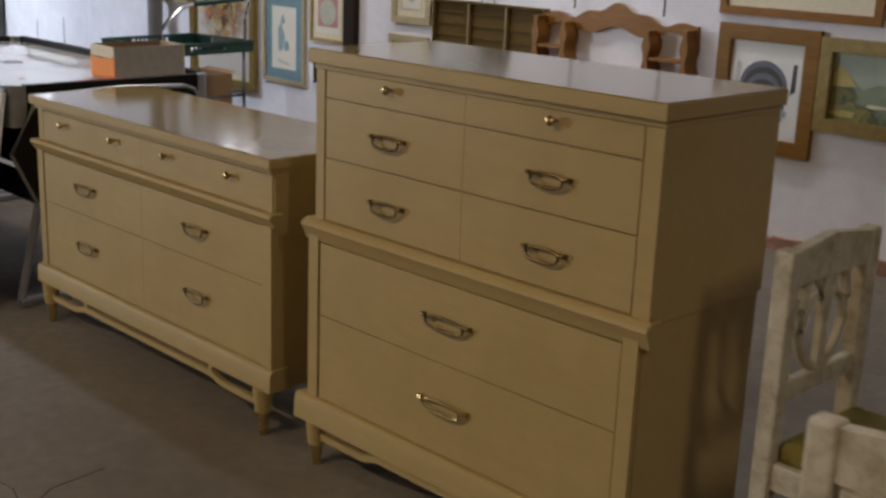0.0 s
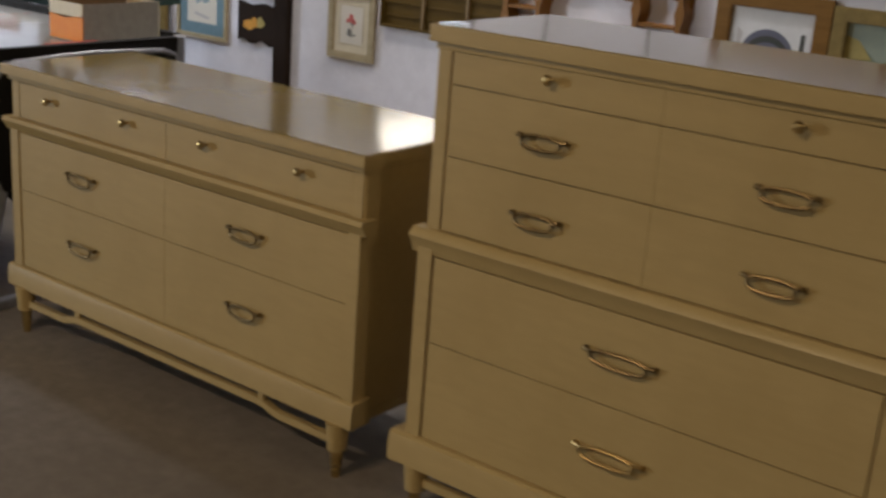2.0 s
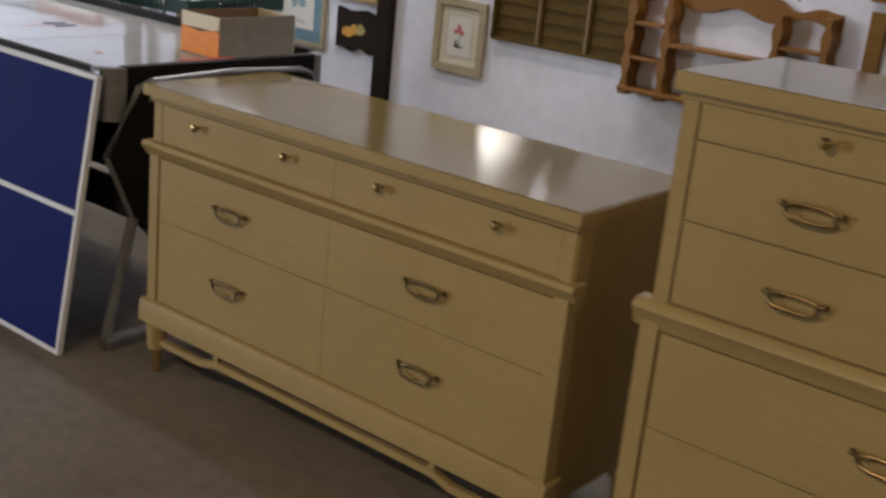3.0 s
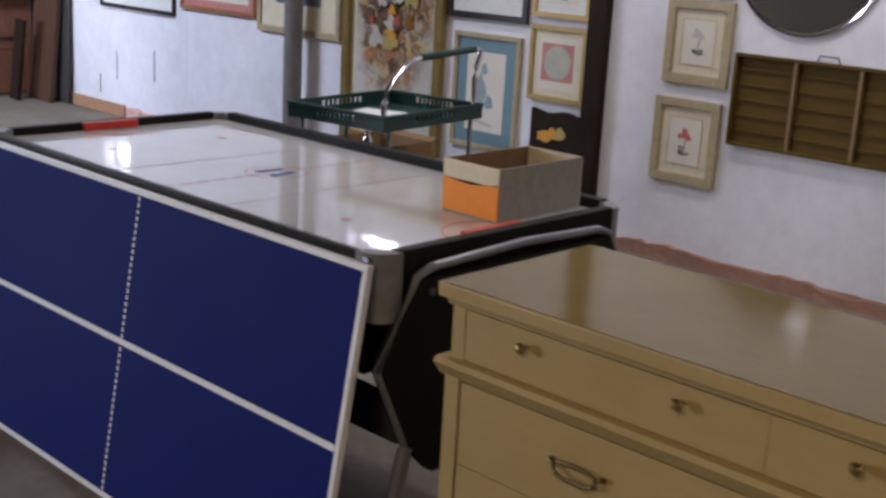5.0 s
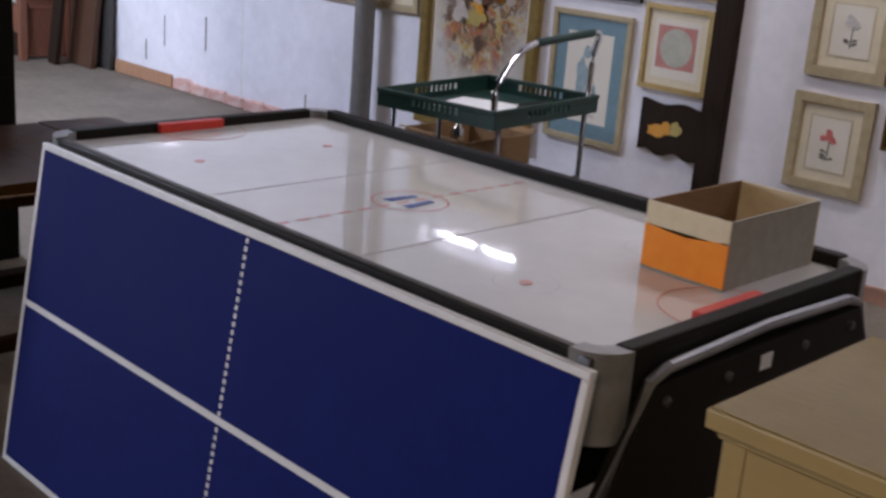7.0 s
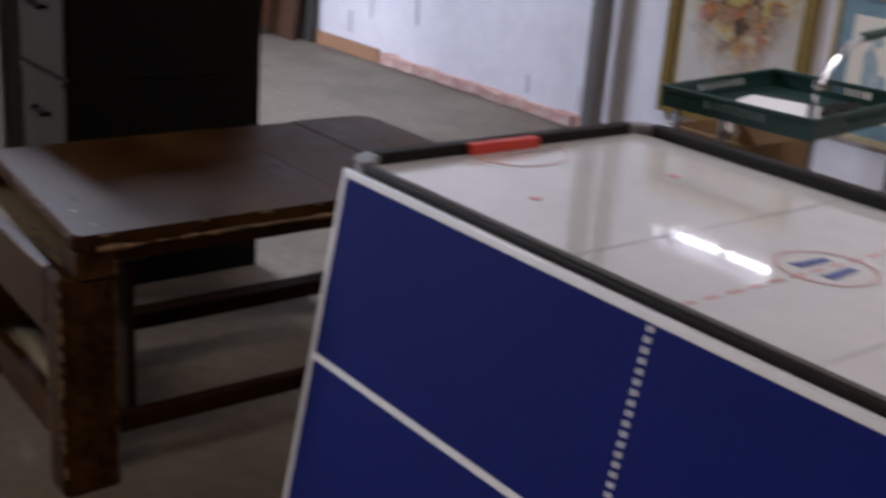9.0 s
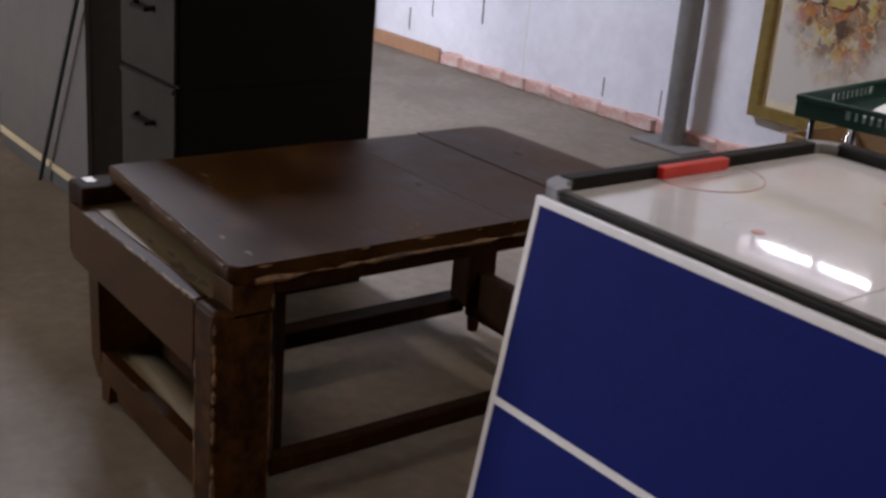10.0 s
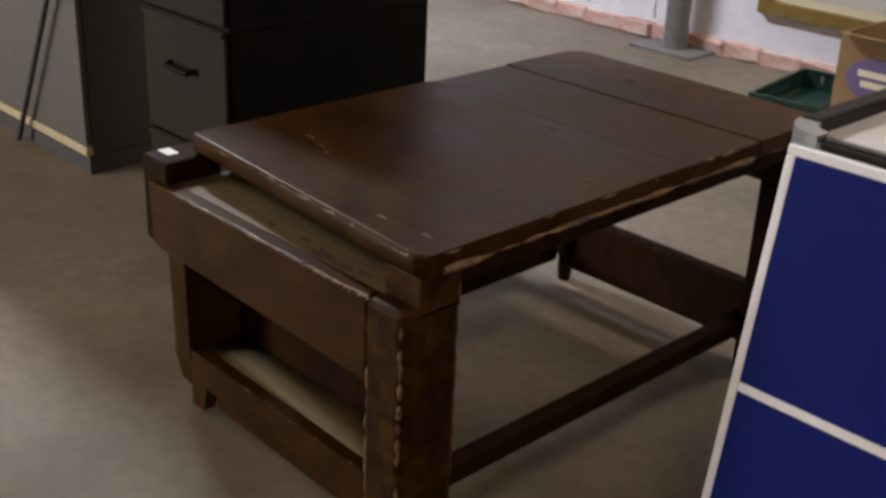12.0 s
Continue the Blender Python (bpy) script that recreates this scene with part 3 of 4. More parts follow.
def hockey_table():
    L, D = HX1 - HX0, HY1 - HY0
    t = thing("air_hockey_table", pose(HX0, HY0, 0), "air hockey table with a glossy white playfield and black rails", "games table")
    part("playfield", box((0.03, 0.03, 0.74), (L - 0.03, D - 0.03, 0.782), 0.002), ICE, t, "glossy white playfield with faded rink markings")
    part("side_rail", box((0.062, 0.0, 0.66), (L - 0.062, 0.030, 0.797), 0.004), BLACK, t)
    part("rail_strip", box((0.07, 0.008, 0.797), (L - 0.07, 0.022, 0.800), 0.001), RAIL_GREY, t)
    part("side_rail", box((0.062, D - 0.032, 0.66), (L - 0.062, D, 0.808), 0.004), BLACK, t)
    for x in (0.0, L - 0.032):
        part("end_rail", box((x, 0.062, 0.66), (x + 0.032, D - 0.062, 0.806), 0.004), BLACK, t)
    for cx, cy, a in ((0.066, 0.066, 180), (L - 0.066, 0.066, 270), (L - 0.066, D - 0.066, 0), (0.066, D - 0.066, 90)):
        outer, inner = arc(cx, cy, 0.069, a, a + 90, 8), arc(cx, cy, 0.034, a, a + 90, 8)
        part("corner_cap", prism(outer + inner[::-1], "z", 0.655, 0.803), SILVER, t, "rounded silver plastic corner")
    for x in (0.032, L - 0.045):
        part("goal", box((x - 0.006, 0.29, 0.783), (x + 0.015, D - 0.365, 0.806), 0.002), RED, t, "red plastic goal mouth")
    # rink markings
    def sheet(bm, m, n="marking"):
        part(n, bm, m, t, smooth=False)
    mid = L / 2
    z = 0.7825
    for k in range(14):
        y = 0.05 + k * (D - 0.1) / 14
        sheet(box((mid - 0.004, y, z), (mid + 0.004, y + 0.032, z + 0.0006)), PINK_PRINT, "dash")
    for x in (mid - 0.24, mid + 0.24):
        sheet(box((x - 0.0014, 0.035, z), (x + 0.0014, D - 0.035, z + 0.0006)), GREY_PRINT, "line")
    def ring(x, y, r, m, wdt=0.005):
        o, i = arc(x, y, r, 0, 360, 36)[:-1], arc(x, y, r - wdt, 0, 360, 36)[:-1]
        bm = bmesh.new()
        A = [bm.verts.new((*p, z + 0.0008)) for p in o]
        B = [bm.verts.new((*p, z + 0.0008)) for p in i]
        for k in range(36):
            bm.faces.new((A[k], A[(k + 1) % 36], B[(k + 1) % 36], B[k]))
        sheet(bm, m, "ring")
    yc = D / 2
    ring(mid, yc - 0.015, 0.085, PINK_PRINT)
    for sx in (-1, 1):
        sheet(prism([(mid + sx * 0.032 - 0.011, yc - 0.055), (mid + sx * 0.032 + 0.011, yc - 0.055), (mid + sx * 0.026 + 0.008, yc + 0.025), (mid + sx * 0.026 - 0.008, yc + 0.025)], "z", z, z + 0.0012), PUCK_BLUE, "emblem")
    for x in (0.34, L - 0.34):
        for y in (yc - 0.21, yc + 0.17):
            ring(x, y, 0.06, GREY_PRINT, 0.002)
            sheet(prism(arc(x, y, 0.012, 0, 360, 14)[:-1], "z", z, z + 0.001), PINK_PRINT, "spot")
    for x, a in ((0.05, -90), (L - 0.05, 90)):
        o = arc(x, yc - 0.02, 0.12, a, a + 180, 20)
        i = arc(x, yc - 0.02, 0.118, a, a + 180, 20)
        sheet(prism(o + i[::-1], "z", z, z + 0.001), PINK_PRINT, "crease")
    # deep black underbox, cross panels and kinked end legs
    part("underbox", box((0.12, 0.08, 0.5), (L - 0.12, D - 0.08, 0.735)), BLACK, t)
    for x in (0.05, L - 0.005):
        pts = [(0.10, 0.745), (-0.005, 0.565), (0.085, 0.375), (0.0, 0.035), (0.03, 0.0), (D - 0.03, 0.0), (D, 0.035), (D - 0.085, 0.375), (D + 0.005, 0.565), (D - 0.10, 0.745)]
        e = part("end_panel", prism(pts[:3] + [(0.16, 0.30), (D - 0.16, 0.30)] + pts[7:], "x", x, x + 0.03), BLACK, t, "kinked black end panel")
        for s in (0, 1):
            f = (lambda y: D - y) if s else (lambda y: y)
            line = [(x + 0.02, f(0.14), 0.765), (x + 0.02, f(0.095), 0.75), (x + 0.02, f(-0.005), 0.565), (x + 0.02, f(0.085), 0.375)]
            part("edge_trim", tube(line, 0.010, 8), ALU, e, "grey metal edge trim")
            part("leg", tube([(x + 0.02, f(0.085), 0.375), (x + 0.02, f(0.0), 0.03)], 0.016, 8), ALU, e, "grey metal leg")
        part("edge_trim", tube([(x + 0.02, 0.14, 0.765), (x + 0.02, D / 2, 0.775), (x + 0.02, D - 0.14, 0.765)], 0.010, 8), ALU, e)
        part("foot_bar", box((x, -0.01, 0.0), (x + 0.05, D + 0.01, 0.03), 0.008), ALU, t, "grey metal foot bar")
        part("sticker", box((x + 0.0305, 0.40, 0.70), (x + 0.0315, 0.435, 0.728)), LABEL, e, "small white sticker")
        for by in (0.13, 0.30, D - 0.3, D - 0.13):
            part("bolt", lathe([(0.009, 0.03), (0.009, 0.035), (0.004, 0.037)], 8, (x, by, 0.715), "x"), STEEL, e)
    part("cross_brace", box((0.08, 0.10, 0.36), (L - 0.03, 0.13, 0.46), 0.004), CAB_SIDE, t)
    return t


hockey_table()


def tennis_panel():
    W, H, T = 1.655, 0.796, 0.016
    lean = math.degrees(math.atan2(0.126, 0.784))
    t = thing("table_tennis_top", pose(-5.329, 1.810, 0.001, -lean, 0, 0), "blue table tennis half top leaning against the games table", "games board")
    b = 0.016
    part("board", box((b, 0.001, b), (W - b, T, H - b)), PP_BLUE, t)
    for lo, hi in (((0, 0, 0), (W, T + 0.001, b)), ((0, 0, H - b), (W, T + 0.001, H)), ((0, 0, b), (b, T + 0.001, H - b)), ((W - b, 0, b), (W, T + 0.001, H - b))):
        part("border", box(lo, hi, 0.002, 1), PP_WHITE, t, "white painted edge line")
    part("centre_line", box((b, -0.0005, H / 2 + 0.004), (W - b, 0.0012, H / 2 + 0.019)), PP_WHITE, t)
    n = 46
    for k in range(n):
        z = b + 0.004 + k * (H - 2 * b) / n
        part("dash", box((W / 2 - 0.005, -0.0002, z), (W / 2 + 0.003, 0.0013, z + 0.0095)), PP_WHITE, t)
    for x in (0.03, W - 0.03):
        part("clip", box((x - 0.012, T + 0.001, H - 0.02), (x + 0.012, T + 0.02, H + 0.012), 0.003), STEEL, t)


tennis_panel()


def open_carton():
    t = thing("cardboard_box", pose(-3.955, 2.432, 0.783), "open orange, cream and grey cardboard carton on the games table", "box")
    W, D, H, k = 0.178, 0.315, 0.128, 0.004
    part("bottom", box((0, 0, 0), (W, D, k)), CARD_GREY, t)
    part("front_panel", box((0, 0, k), (W, k, H * 0.66)), CARD_ORANGE, t, "glossy orange printed side")
    part("front_panel", prism([(0, H * 0.66), (0.5 * W, H * 0.60), (W, H * 0.70), (W, H), (0, H)], "y", 0, k), CARD_CREAM, t, "cream printed band")
    part("side_panel", box((W - k, k, k), (W, D - k, H)), CARD_GREY, t)
    part("side_panel", box((0, k, k), (k, D - k, H)), CARD, t)
    part("back_panel", box((0, D - k, k), (W, D, H)), CARD_CREAM, t)
    part("lining", box((k, k, k), (W - k, D - k, k + 0.002)), CARD, t)


open_carton()


# ---- workbench ----
def workbench():
    t = thing("workbench", pose(-6.015, 1.535, 0), "old dark-stained wooden workbench with a tool ledge and worn edges", "workbench")
    hx = 0.352
    top, th = 0.598, 0.036
    rn = random.Random(11)

    def nicked(name, line, r, parent):
        """A worn, nicked strip along an edge."""
        pts, rad = [], []
        A, B = Vector(line[0]), Vector(line[1])
        n = 36
        for i in range(n + 1):
            p = A.lerp(B, i / n)
            pts.append(p + Vector((rn.uniform(-1, 1), rn.uniform(-1, 1), rn.uniform(-1, 1))) * 0.0015)
            rad.append(r * rn.uniform(0.1, 1.05))
        part(name, tube(pts, rad, 6), BENCH_EDGE, parent, "worn bare wood edge")

    # top planks; the front edge runs slightly out of square
    for y0, y1 in ((0.0, 0.656), (0.6572, 0.901), (0.9022, 1.155)):
        if y1 > 1.1:
            c = 0.05
            pts = [(-hx, y0), (hx, y0), (hx, y1 - c)] + arc(hx - c, y1 - c, c, 0, 90, 6)[1:] + arc(-hx + c, y1 - c, c, 90, 180, 6)
            bm = prism(pts, "z", top - th, top)
        elif y0 == 0.0:
            bm = prism([(-hx, 0.032), (hx - 0.018, -0.018), (hx, -0.002), (hx, y1), (-hx, y1)], "z", top - th, top)
            bmesh.ops.bevel(bm, geom=[e for e in bm.edges if all(v.co.y < 0.05 for v in e.verts)], offset=0.008, segments=3, affect="EDGES", profile=0.5)
        else:
            bm = box((-hx, y0, top - th), (hx, y1, top - 0.0012), 0.004)
        part("plank", bm, BENCH_X, t)
    nicked("worn_edge", ((-hx + 0.01, 0.034, top - 0.006), (hx - 0.03, -0.015, top - 0.006)), 0.0042, t)
    nicked("worn_edge", ((0.12, 0.009, top - 0.03), (hx - 0.03, -0.013, top - 0.03)), 0.004, t)
    nicked("worn_edge", ((hx - 0.002, 0.03, top - 0.034), (hx - 0.002, 1.10, top - 0.034)), 0.0085, t)
    nicked("worn_edge", ((hx - 0.003, 0.03, top - 0.005), (hx - 0.003, 0.90, top - 0.005)), 0.0036, t)
    for x0, x1 in ((0.305, 0.345), (-0.335, -0.295)):
        part("apron", box((x0, 0.08, 0.530), (x1, 1.10, top - th)), BENCH, t)
    part("apron", box((-0.295, 1.07, 0.45), (0.30, 1.11, top - th)), BENCH, t)
    # tool ledge below the end of the top
    bm = prism([(-0.378, 0.514), (0.266, 0.514), (0.266, 0.360), (-0.345, 0.380), (-0.372, 0.392)], "y", -0.052, -0.020)
    bmesh.ops.bevel(bm, geom=[e for e in bm.edges if e.calc_length() > 0.03], offset=0.005, segments=2, affect="EDGES", profile=0.5)
    fb = part("front_board", bm, BENCH_X, t)
    nicked("worn_edge", ((-0.30, -0.050, 0.512), (0.268, -0.050, 0.512)), 0.0038, fb)
    nicked("worn_edge", ((0.10, -0.048, 0.509), (0.268, -0.048, 0.509)), 0.006, fb)
    lg = part("ledge", box((-0.335, -0.020, 0.498), (0.272, 0.18, 0.513), 0.002), TRAY_WOOD, t, "dusty bare wooden tool ledge")
    for k, (x, y, r) in enumerate(((0.10, -0.004, 0.030), (0.16, -0.008, 0.024), (0.20, 0.000, 0.018), (0.03, 0.012, 0.015), (-0.06, 0.006, 0.012))):
        part("stain", prism(blob(x, y, r, r * 0.42, 80 + k, 14, 0.5), "z", 0.5125, 0.5134), LEDGE_STAIN, lg)
    part("back_panel", box((-0.345, 0.125, 0.10), (0.272, 0.145, 0.498)), BENCH, t)
    blk = part("end_block", box((-0.420, -0.040, 0.378), (-0.332, 0.085, 0.557), 0.009), BENCH, t)
    part("label", box((-0.405, -0.012, 0.5575), (-0.368, 0.012, 0.5585)), LABEL, blk, "small white paper label")
    # corner leg under the near end of the top
    bm = box((0.262, -0.051, 0.0), (0.348, 0.076, 0.512), 0.012, 3)
    abox(bm, (0.264, -0.013, 0.49), (0.348, 0.076, 0.5618), 0.005)
    near = part("leg", bm, BENCH_WORN, t)
    nicked("worn_edge", ((0.267, -0.047, 0.03), (0.267, -0.047, 0.48)), 0.0045, near)
    nicked("worn_edge", ((0.343, -0.046, 0.05), (0.343, -0.046, 0.49)), 0.0055, near)
    nicked("worn_edge", ((0.345, 0.072, 0.06), (0.345, 0.072, 0.54)), 0.0042, near)
    part("leg", box((0.285, 1.03, 0.0), (0.346, 1.12, 0.56), 0.010), BENCH, t)
    # plank leg at the ledge's far end, its foot cut to a curve
    left = part("leg", prism([(0.0, 0.40), (0.135, 0.40), (0.135, 0.0), (0.05, 0.0), (0.018, 0.045), (0.004, 0.11)], "x", -0.408, -0.352), BENCH_X, t)
    nicked("worn_edge", ((-0.40, 0.004, 0.12), (-0.40, 0.004, 0.37)), 0.003, left)
    far = part("leg", box((-0.315, 1.03, 0.10), (-0.23, 1.13, 0.56), 0.010), BENCH, t)
    part("foot", lathe([(0.016, 0.0), (0.019, 0.03), (0.015, 0.105)], 10, (-0.285, 1.105, 0)), BENCH, far)
    # low tray and flat stretchers
    low = part("foot_board", prism([(-0.352, 0.138), (0.273, 0.126), (0.273, 0.030), (-0.05, 0.036), (-0.25, 0.042), (-0.262, 0.066), (-0.300, 0.066), (-0.312, 0.012), (-0.352, 0.010)], "y", 0.006, 0.034), BENCH_X, t)
    part("foot_ledge", prism([(0.034, 0.118), (0.125, 0.118), (0.125, 0.136), (0.034, 0.130)], "x", -0.352, 0.273), TRAY_WOOD, t, "dusty low wooden ledge")
    nicked("worn_edge", ((-0.33, 0.009, 0.135), (0.26, 0.009, 0.124)), 0.003, low)
    part("stretcher", box((0.268, 0.076, 0.104), (0.306, 1.06, 0.146), 0.006), BENCH, t)
    part("stretcher", box((-0.345, 0.145, 0.070), (-0.275, 1.06, 0.116), 0.006), BENCH, t)
    part("end_board", box((-0.275, 1.06, 0.06), (0.30, 1.10, 0.205), 0.006), BENCH, t)
    for k, (x, y, r) in enumerate(((-0.20, 0.20, 0.012), (-0.15, 0.185, 0.010), (-0.11, 0.17, 0.007), (-0.17, 0.21, 0.006), (0.19, 0.045, 0.011), (0.29, 0.05, 0.012), (0.30, 0.42, 0.008), (0.28, 0.45, 0.006))):
        part("nick", prism(blob(x, y, r, r * 0.35, 40 + k, 10, 0.5), "z", top - 0.002, top + 0.0006), BENCH_EDGE, t)
    for k, (x, y, r) in enumerate(((0.097, 0.08, 0.016), (0.13, 0.075, 0.009), (-0.08, 1.03, 0.018), (-0.02, 0.30, 0.010), (0.05, 0.62, 0.012))):
        part("knot", prism(blob(x, y, r, r * 0.5, 60 + k, 12, 0.4), "z", top - 0.002, top + 0.0004), BLACK, t)


workbench()


# ---- steel cabinets ----
def file_cabinet():
    t = thing("filing_cabinet", pose(-7.14, 1.915, 0), "dark four-drawer metal filing cabinet with recessed pulls", "filing cabinet")
    W, D, H = 0.375, 0.635, 1.32
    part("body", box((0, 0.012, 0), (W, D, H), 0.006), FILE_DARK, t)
    for k in range(4):
        z0, z1 = 0.035 + k * 0.318, 0.345 + k * 0.318
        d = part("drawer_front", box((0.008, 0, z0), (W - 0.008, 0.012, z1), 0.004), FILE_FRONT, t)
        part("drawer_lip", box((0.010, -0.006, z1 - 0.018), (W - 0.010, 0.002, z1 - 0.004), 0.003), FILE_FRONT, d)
        part("handle", tube([(0.13, 0, z1 - 0.12), (0.14, -0.022, z1 - 0.125), (0.235, -0.022, z1 - 0.125), (0.245, 0, z1 - 0.12)], 0.007, 8), FILE_DARK, d, "dark metal drawer pull")
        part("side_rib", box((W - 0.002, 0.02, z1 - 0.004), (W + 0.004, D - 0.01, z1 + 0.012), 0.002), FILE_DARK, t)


def grey_cabinet():
    t = thing("storage_cabinet", pose(-8.70, 2.04, 0), "tall grey metal cupboard with a plain door", "cabinet")
    W, D, H = 0.96, 0.46, 1.83
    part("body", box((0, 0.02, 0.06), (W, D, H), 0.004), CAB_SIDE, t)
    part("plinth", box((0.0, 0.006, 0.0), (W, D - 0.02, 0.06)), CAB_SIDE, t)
    part("bottom_rail", box((0, -0.004, 0.06), (W, 0.02, 0.09), 0.003), BEIGE_FRAME, t, "pale beige bottom rail")
    for x0, x1 in ((0.008, W - 0.004),):
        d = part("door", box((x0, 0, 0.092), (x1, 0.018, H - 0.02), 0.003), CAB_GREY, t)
    part("handle", box((0.54, -0.02, 0.98), (0.56, 0, 1.12), 0.004), STEEL, d)
    part("corner_strip", box((-0.004, -0.003, 0.09), (0.008, 0.02, H), 0.002), ALU, t)


def dark_cupboard():
    t = thing("dark_cupboard", pose(-9.98, 2.12, 0), "tall dark cupboard standing beyond the grey cupboard", "cabinet")
    part("body", box((0, 0.02, 0.05), (1.25, 0.55, 1.9), 0.005), DARKWOOD, t)
    part("plinth", box((0.03, 0.04, 0), (1.22, 0.52, 0.05)), DARKWOOD, t)
    for x in (0.01, 0.63):
        part("door", box((x, 0, 0.06), (x + 0.61, 0.02, 1.88), 0.004), DARKWOOD, t)


single("leaning_rod", tube([(0, 0, 0.009), (0.46, 0.0, 0.80)], 0.009, 8), CABLE, pose(-8.165, 2.012, 0), "thin dark rod leaning against the grey cupboard", "rod")
file_cabinet()
grey_cabinet()
dark_cupboard()


def old_desk():
    t = thing("wooden_desk", pose(-12.35, 4.55, 0), "reddish stained wooden desk with a kneehole against the wall", "desk")
    part("top", box((-0.03, -0.02, 0.76), (1.43, 0.46, 0.80), 0.006), REDWOOD, t)
    part("upper_case", box((0.0, 0.12, 0.80), (1.40, 0.45, 1.25), 0.006), REDWOOD, t)
    part("drawer_box", box((0.04, 0.01, 0.46), (1.36, 0.44, 0.76), 0.004), REDWOOD, t)
    part("shelf", box((0.06, 0.06, 0.36), (1.34, 0.42, 0.385), 0.004), REDWOOD, t)
    part("apron", prism([(0.06, 0.36), (1.34, 0.36), (1.34, 0.18), (1.22, 0.20), (1.10, 0.28), (0.30, 0.28), (0.18, 0.20), (0.06, 0.18)], "y", 0.05, 0.07), REDWOOD, t)
    for x in (0.0, 1.34):
        for y in (0.02, 0.39):
            part("leg", prism([(x, 0.46), (x + 0.06, 0.46), (x + 0.05, 0.0), (x + 0.01, 0.0)], "y", y, y + 0.05), REDWOOD, t)
    part("side_panel", box((1.30, 0.10, 0.02), (1.335, 0.40, 0.46), 0.004), REDWOOD, t)
    part("pedestal", box((0.75, 0.08, 0.05), (1.29, 0.42, 0.30), 0.006), DARKWOOD, t)
    for x in (0.35, 1.05):
        part("knob", lathe([(0.008, 0), (0.008, -0.012), (0.018, -0.02), (0.012, -0.03)], 12, (x, 0.01, 0.62), "y"), OLD_BRASS, t)
    single("white_tray", box((0, 0, 0), (0.5, 0.22, 0.03), 0.006), LABEL, pose(-11.75, 4.68, 0.385), "white tray lying on the desk's low shelf", "tray")
    # boards leaning beside the desk
    single("table_leaf", box((-0.06, -0.02, 0), (0.06, 0.02, 0.62), 0.006), DARKWOOD, pose(-10.80, 4.74, 0.002, -4, 5, 0), "dark brown table leaf standing beside the desk", "wooden panel")
    hb = prism([(-0.21, 0.0), (0.14, 0.0), (0.14, 1.02), (0.09, 1.10), (-0.04, 1.16), (-0.21, 1.18)], "y", -0.02, 0.02)
    single("headboard", hb, HEADBOARD, pose(-10.66, 4.90, 0.002, -5, 2, 0), "brown wooden headboard leaning on the wall", "wooden panel")
    single("grey_panel", box((-0.085, -0.012, 0), (0.085, 0.012, 0.80), 0.004), CAB_SIDE, pose(-10.50, 4.985, 0.002, -2, 0, 0), "dark grey panel leaning on the white wall", "panel")


old_desk()
single("baseboard", box((0, 0, 0), (0.74, 0.016, 0.088), 0.004), TAN, pose(-10.4, WY - 0.033, 0), "short tan wooden baseboard", "baseboard", kind="structure")


# ---- basket cart ----
def tray(parent, x0, x1, y0, y1, z, h):
    """A shallow flared tray, its walls solid at the corners and slotted in the middle."""
    a = part("tray", box((x0 + 0.02, y0 + 0.02, z), (x1 - 0.02, y1 - 0.02, z + 0.006)), GREEN, parent, "slotted dark green plastic tray")
    k = 0.007
    for lo, hi in (((x0, y0), (x1, y0 + k)), ((x0, y1 - k), (x1, y1)), ((x0, y0 + k), (x0 + k, y1 - k)), ((x1 - k, y0 + k), (x1, y1 - k))):
        along = 0 if hi[0] - lo[0] > hi[1] - lo[1] else 1
        part("tray_rim", box((lo[0] - 0.004, lo[1] - 0.004, z + h - 0.018), (hi[0] + 0.004, hi[1] + 0.004, z + h), 0.004), GREEN, a)
        part("tray_skirt", box((*lo, z), (*hi, z + h * 0.36)), GREEN, a)
        n = hi[along] - lo[along]
        for s, e in ((0.0, 0.30), (0.70, 1.0)):
            p, q = list(lo), list(hi)
            p[along], q[along] = lo[along] + n * s, lo[along] + n * e
            part("tray_side", box((*p, z + h * 0.36), (*q, z + h - 0.018)), GREEN, a)
        for i in range(1, 9):
            p, q = list(lo), list(hi)
            c = lo[along] + n * (0.30 + 0.40 * i / 9)
            p[along], q[along] = c - 0.006, c + 0.006
            part("slat", box((*p, z + h * 0.36), (*q, z + h - 0.018)), GREEN, a)
    return a


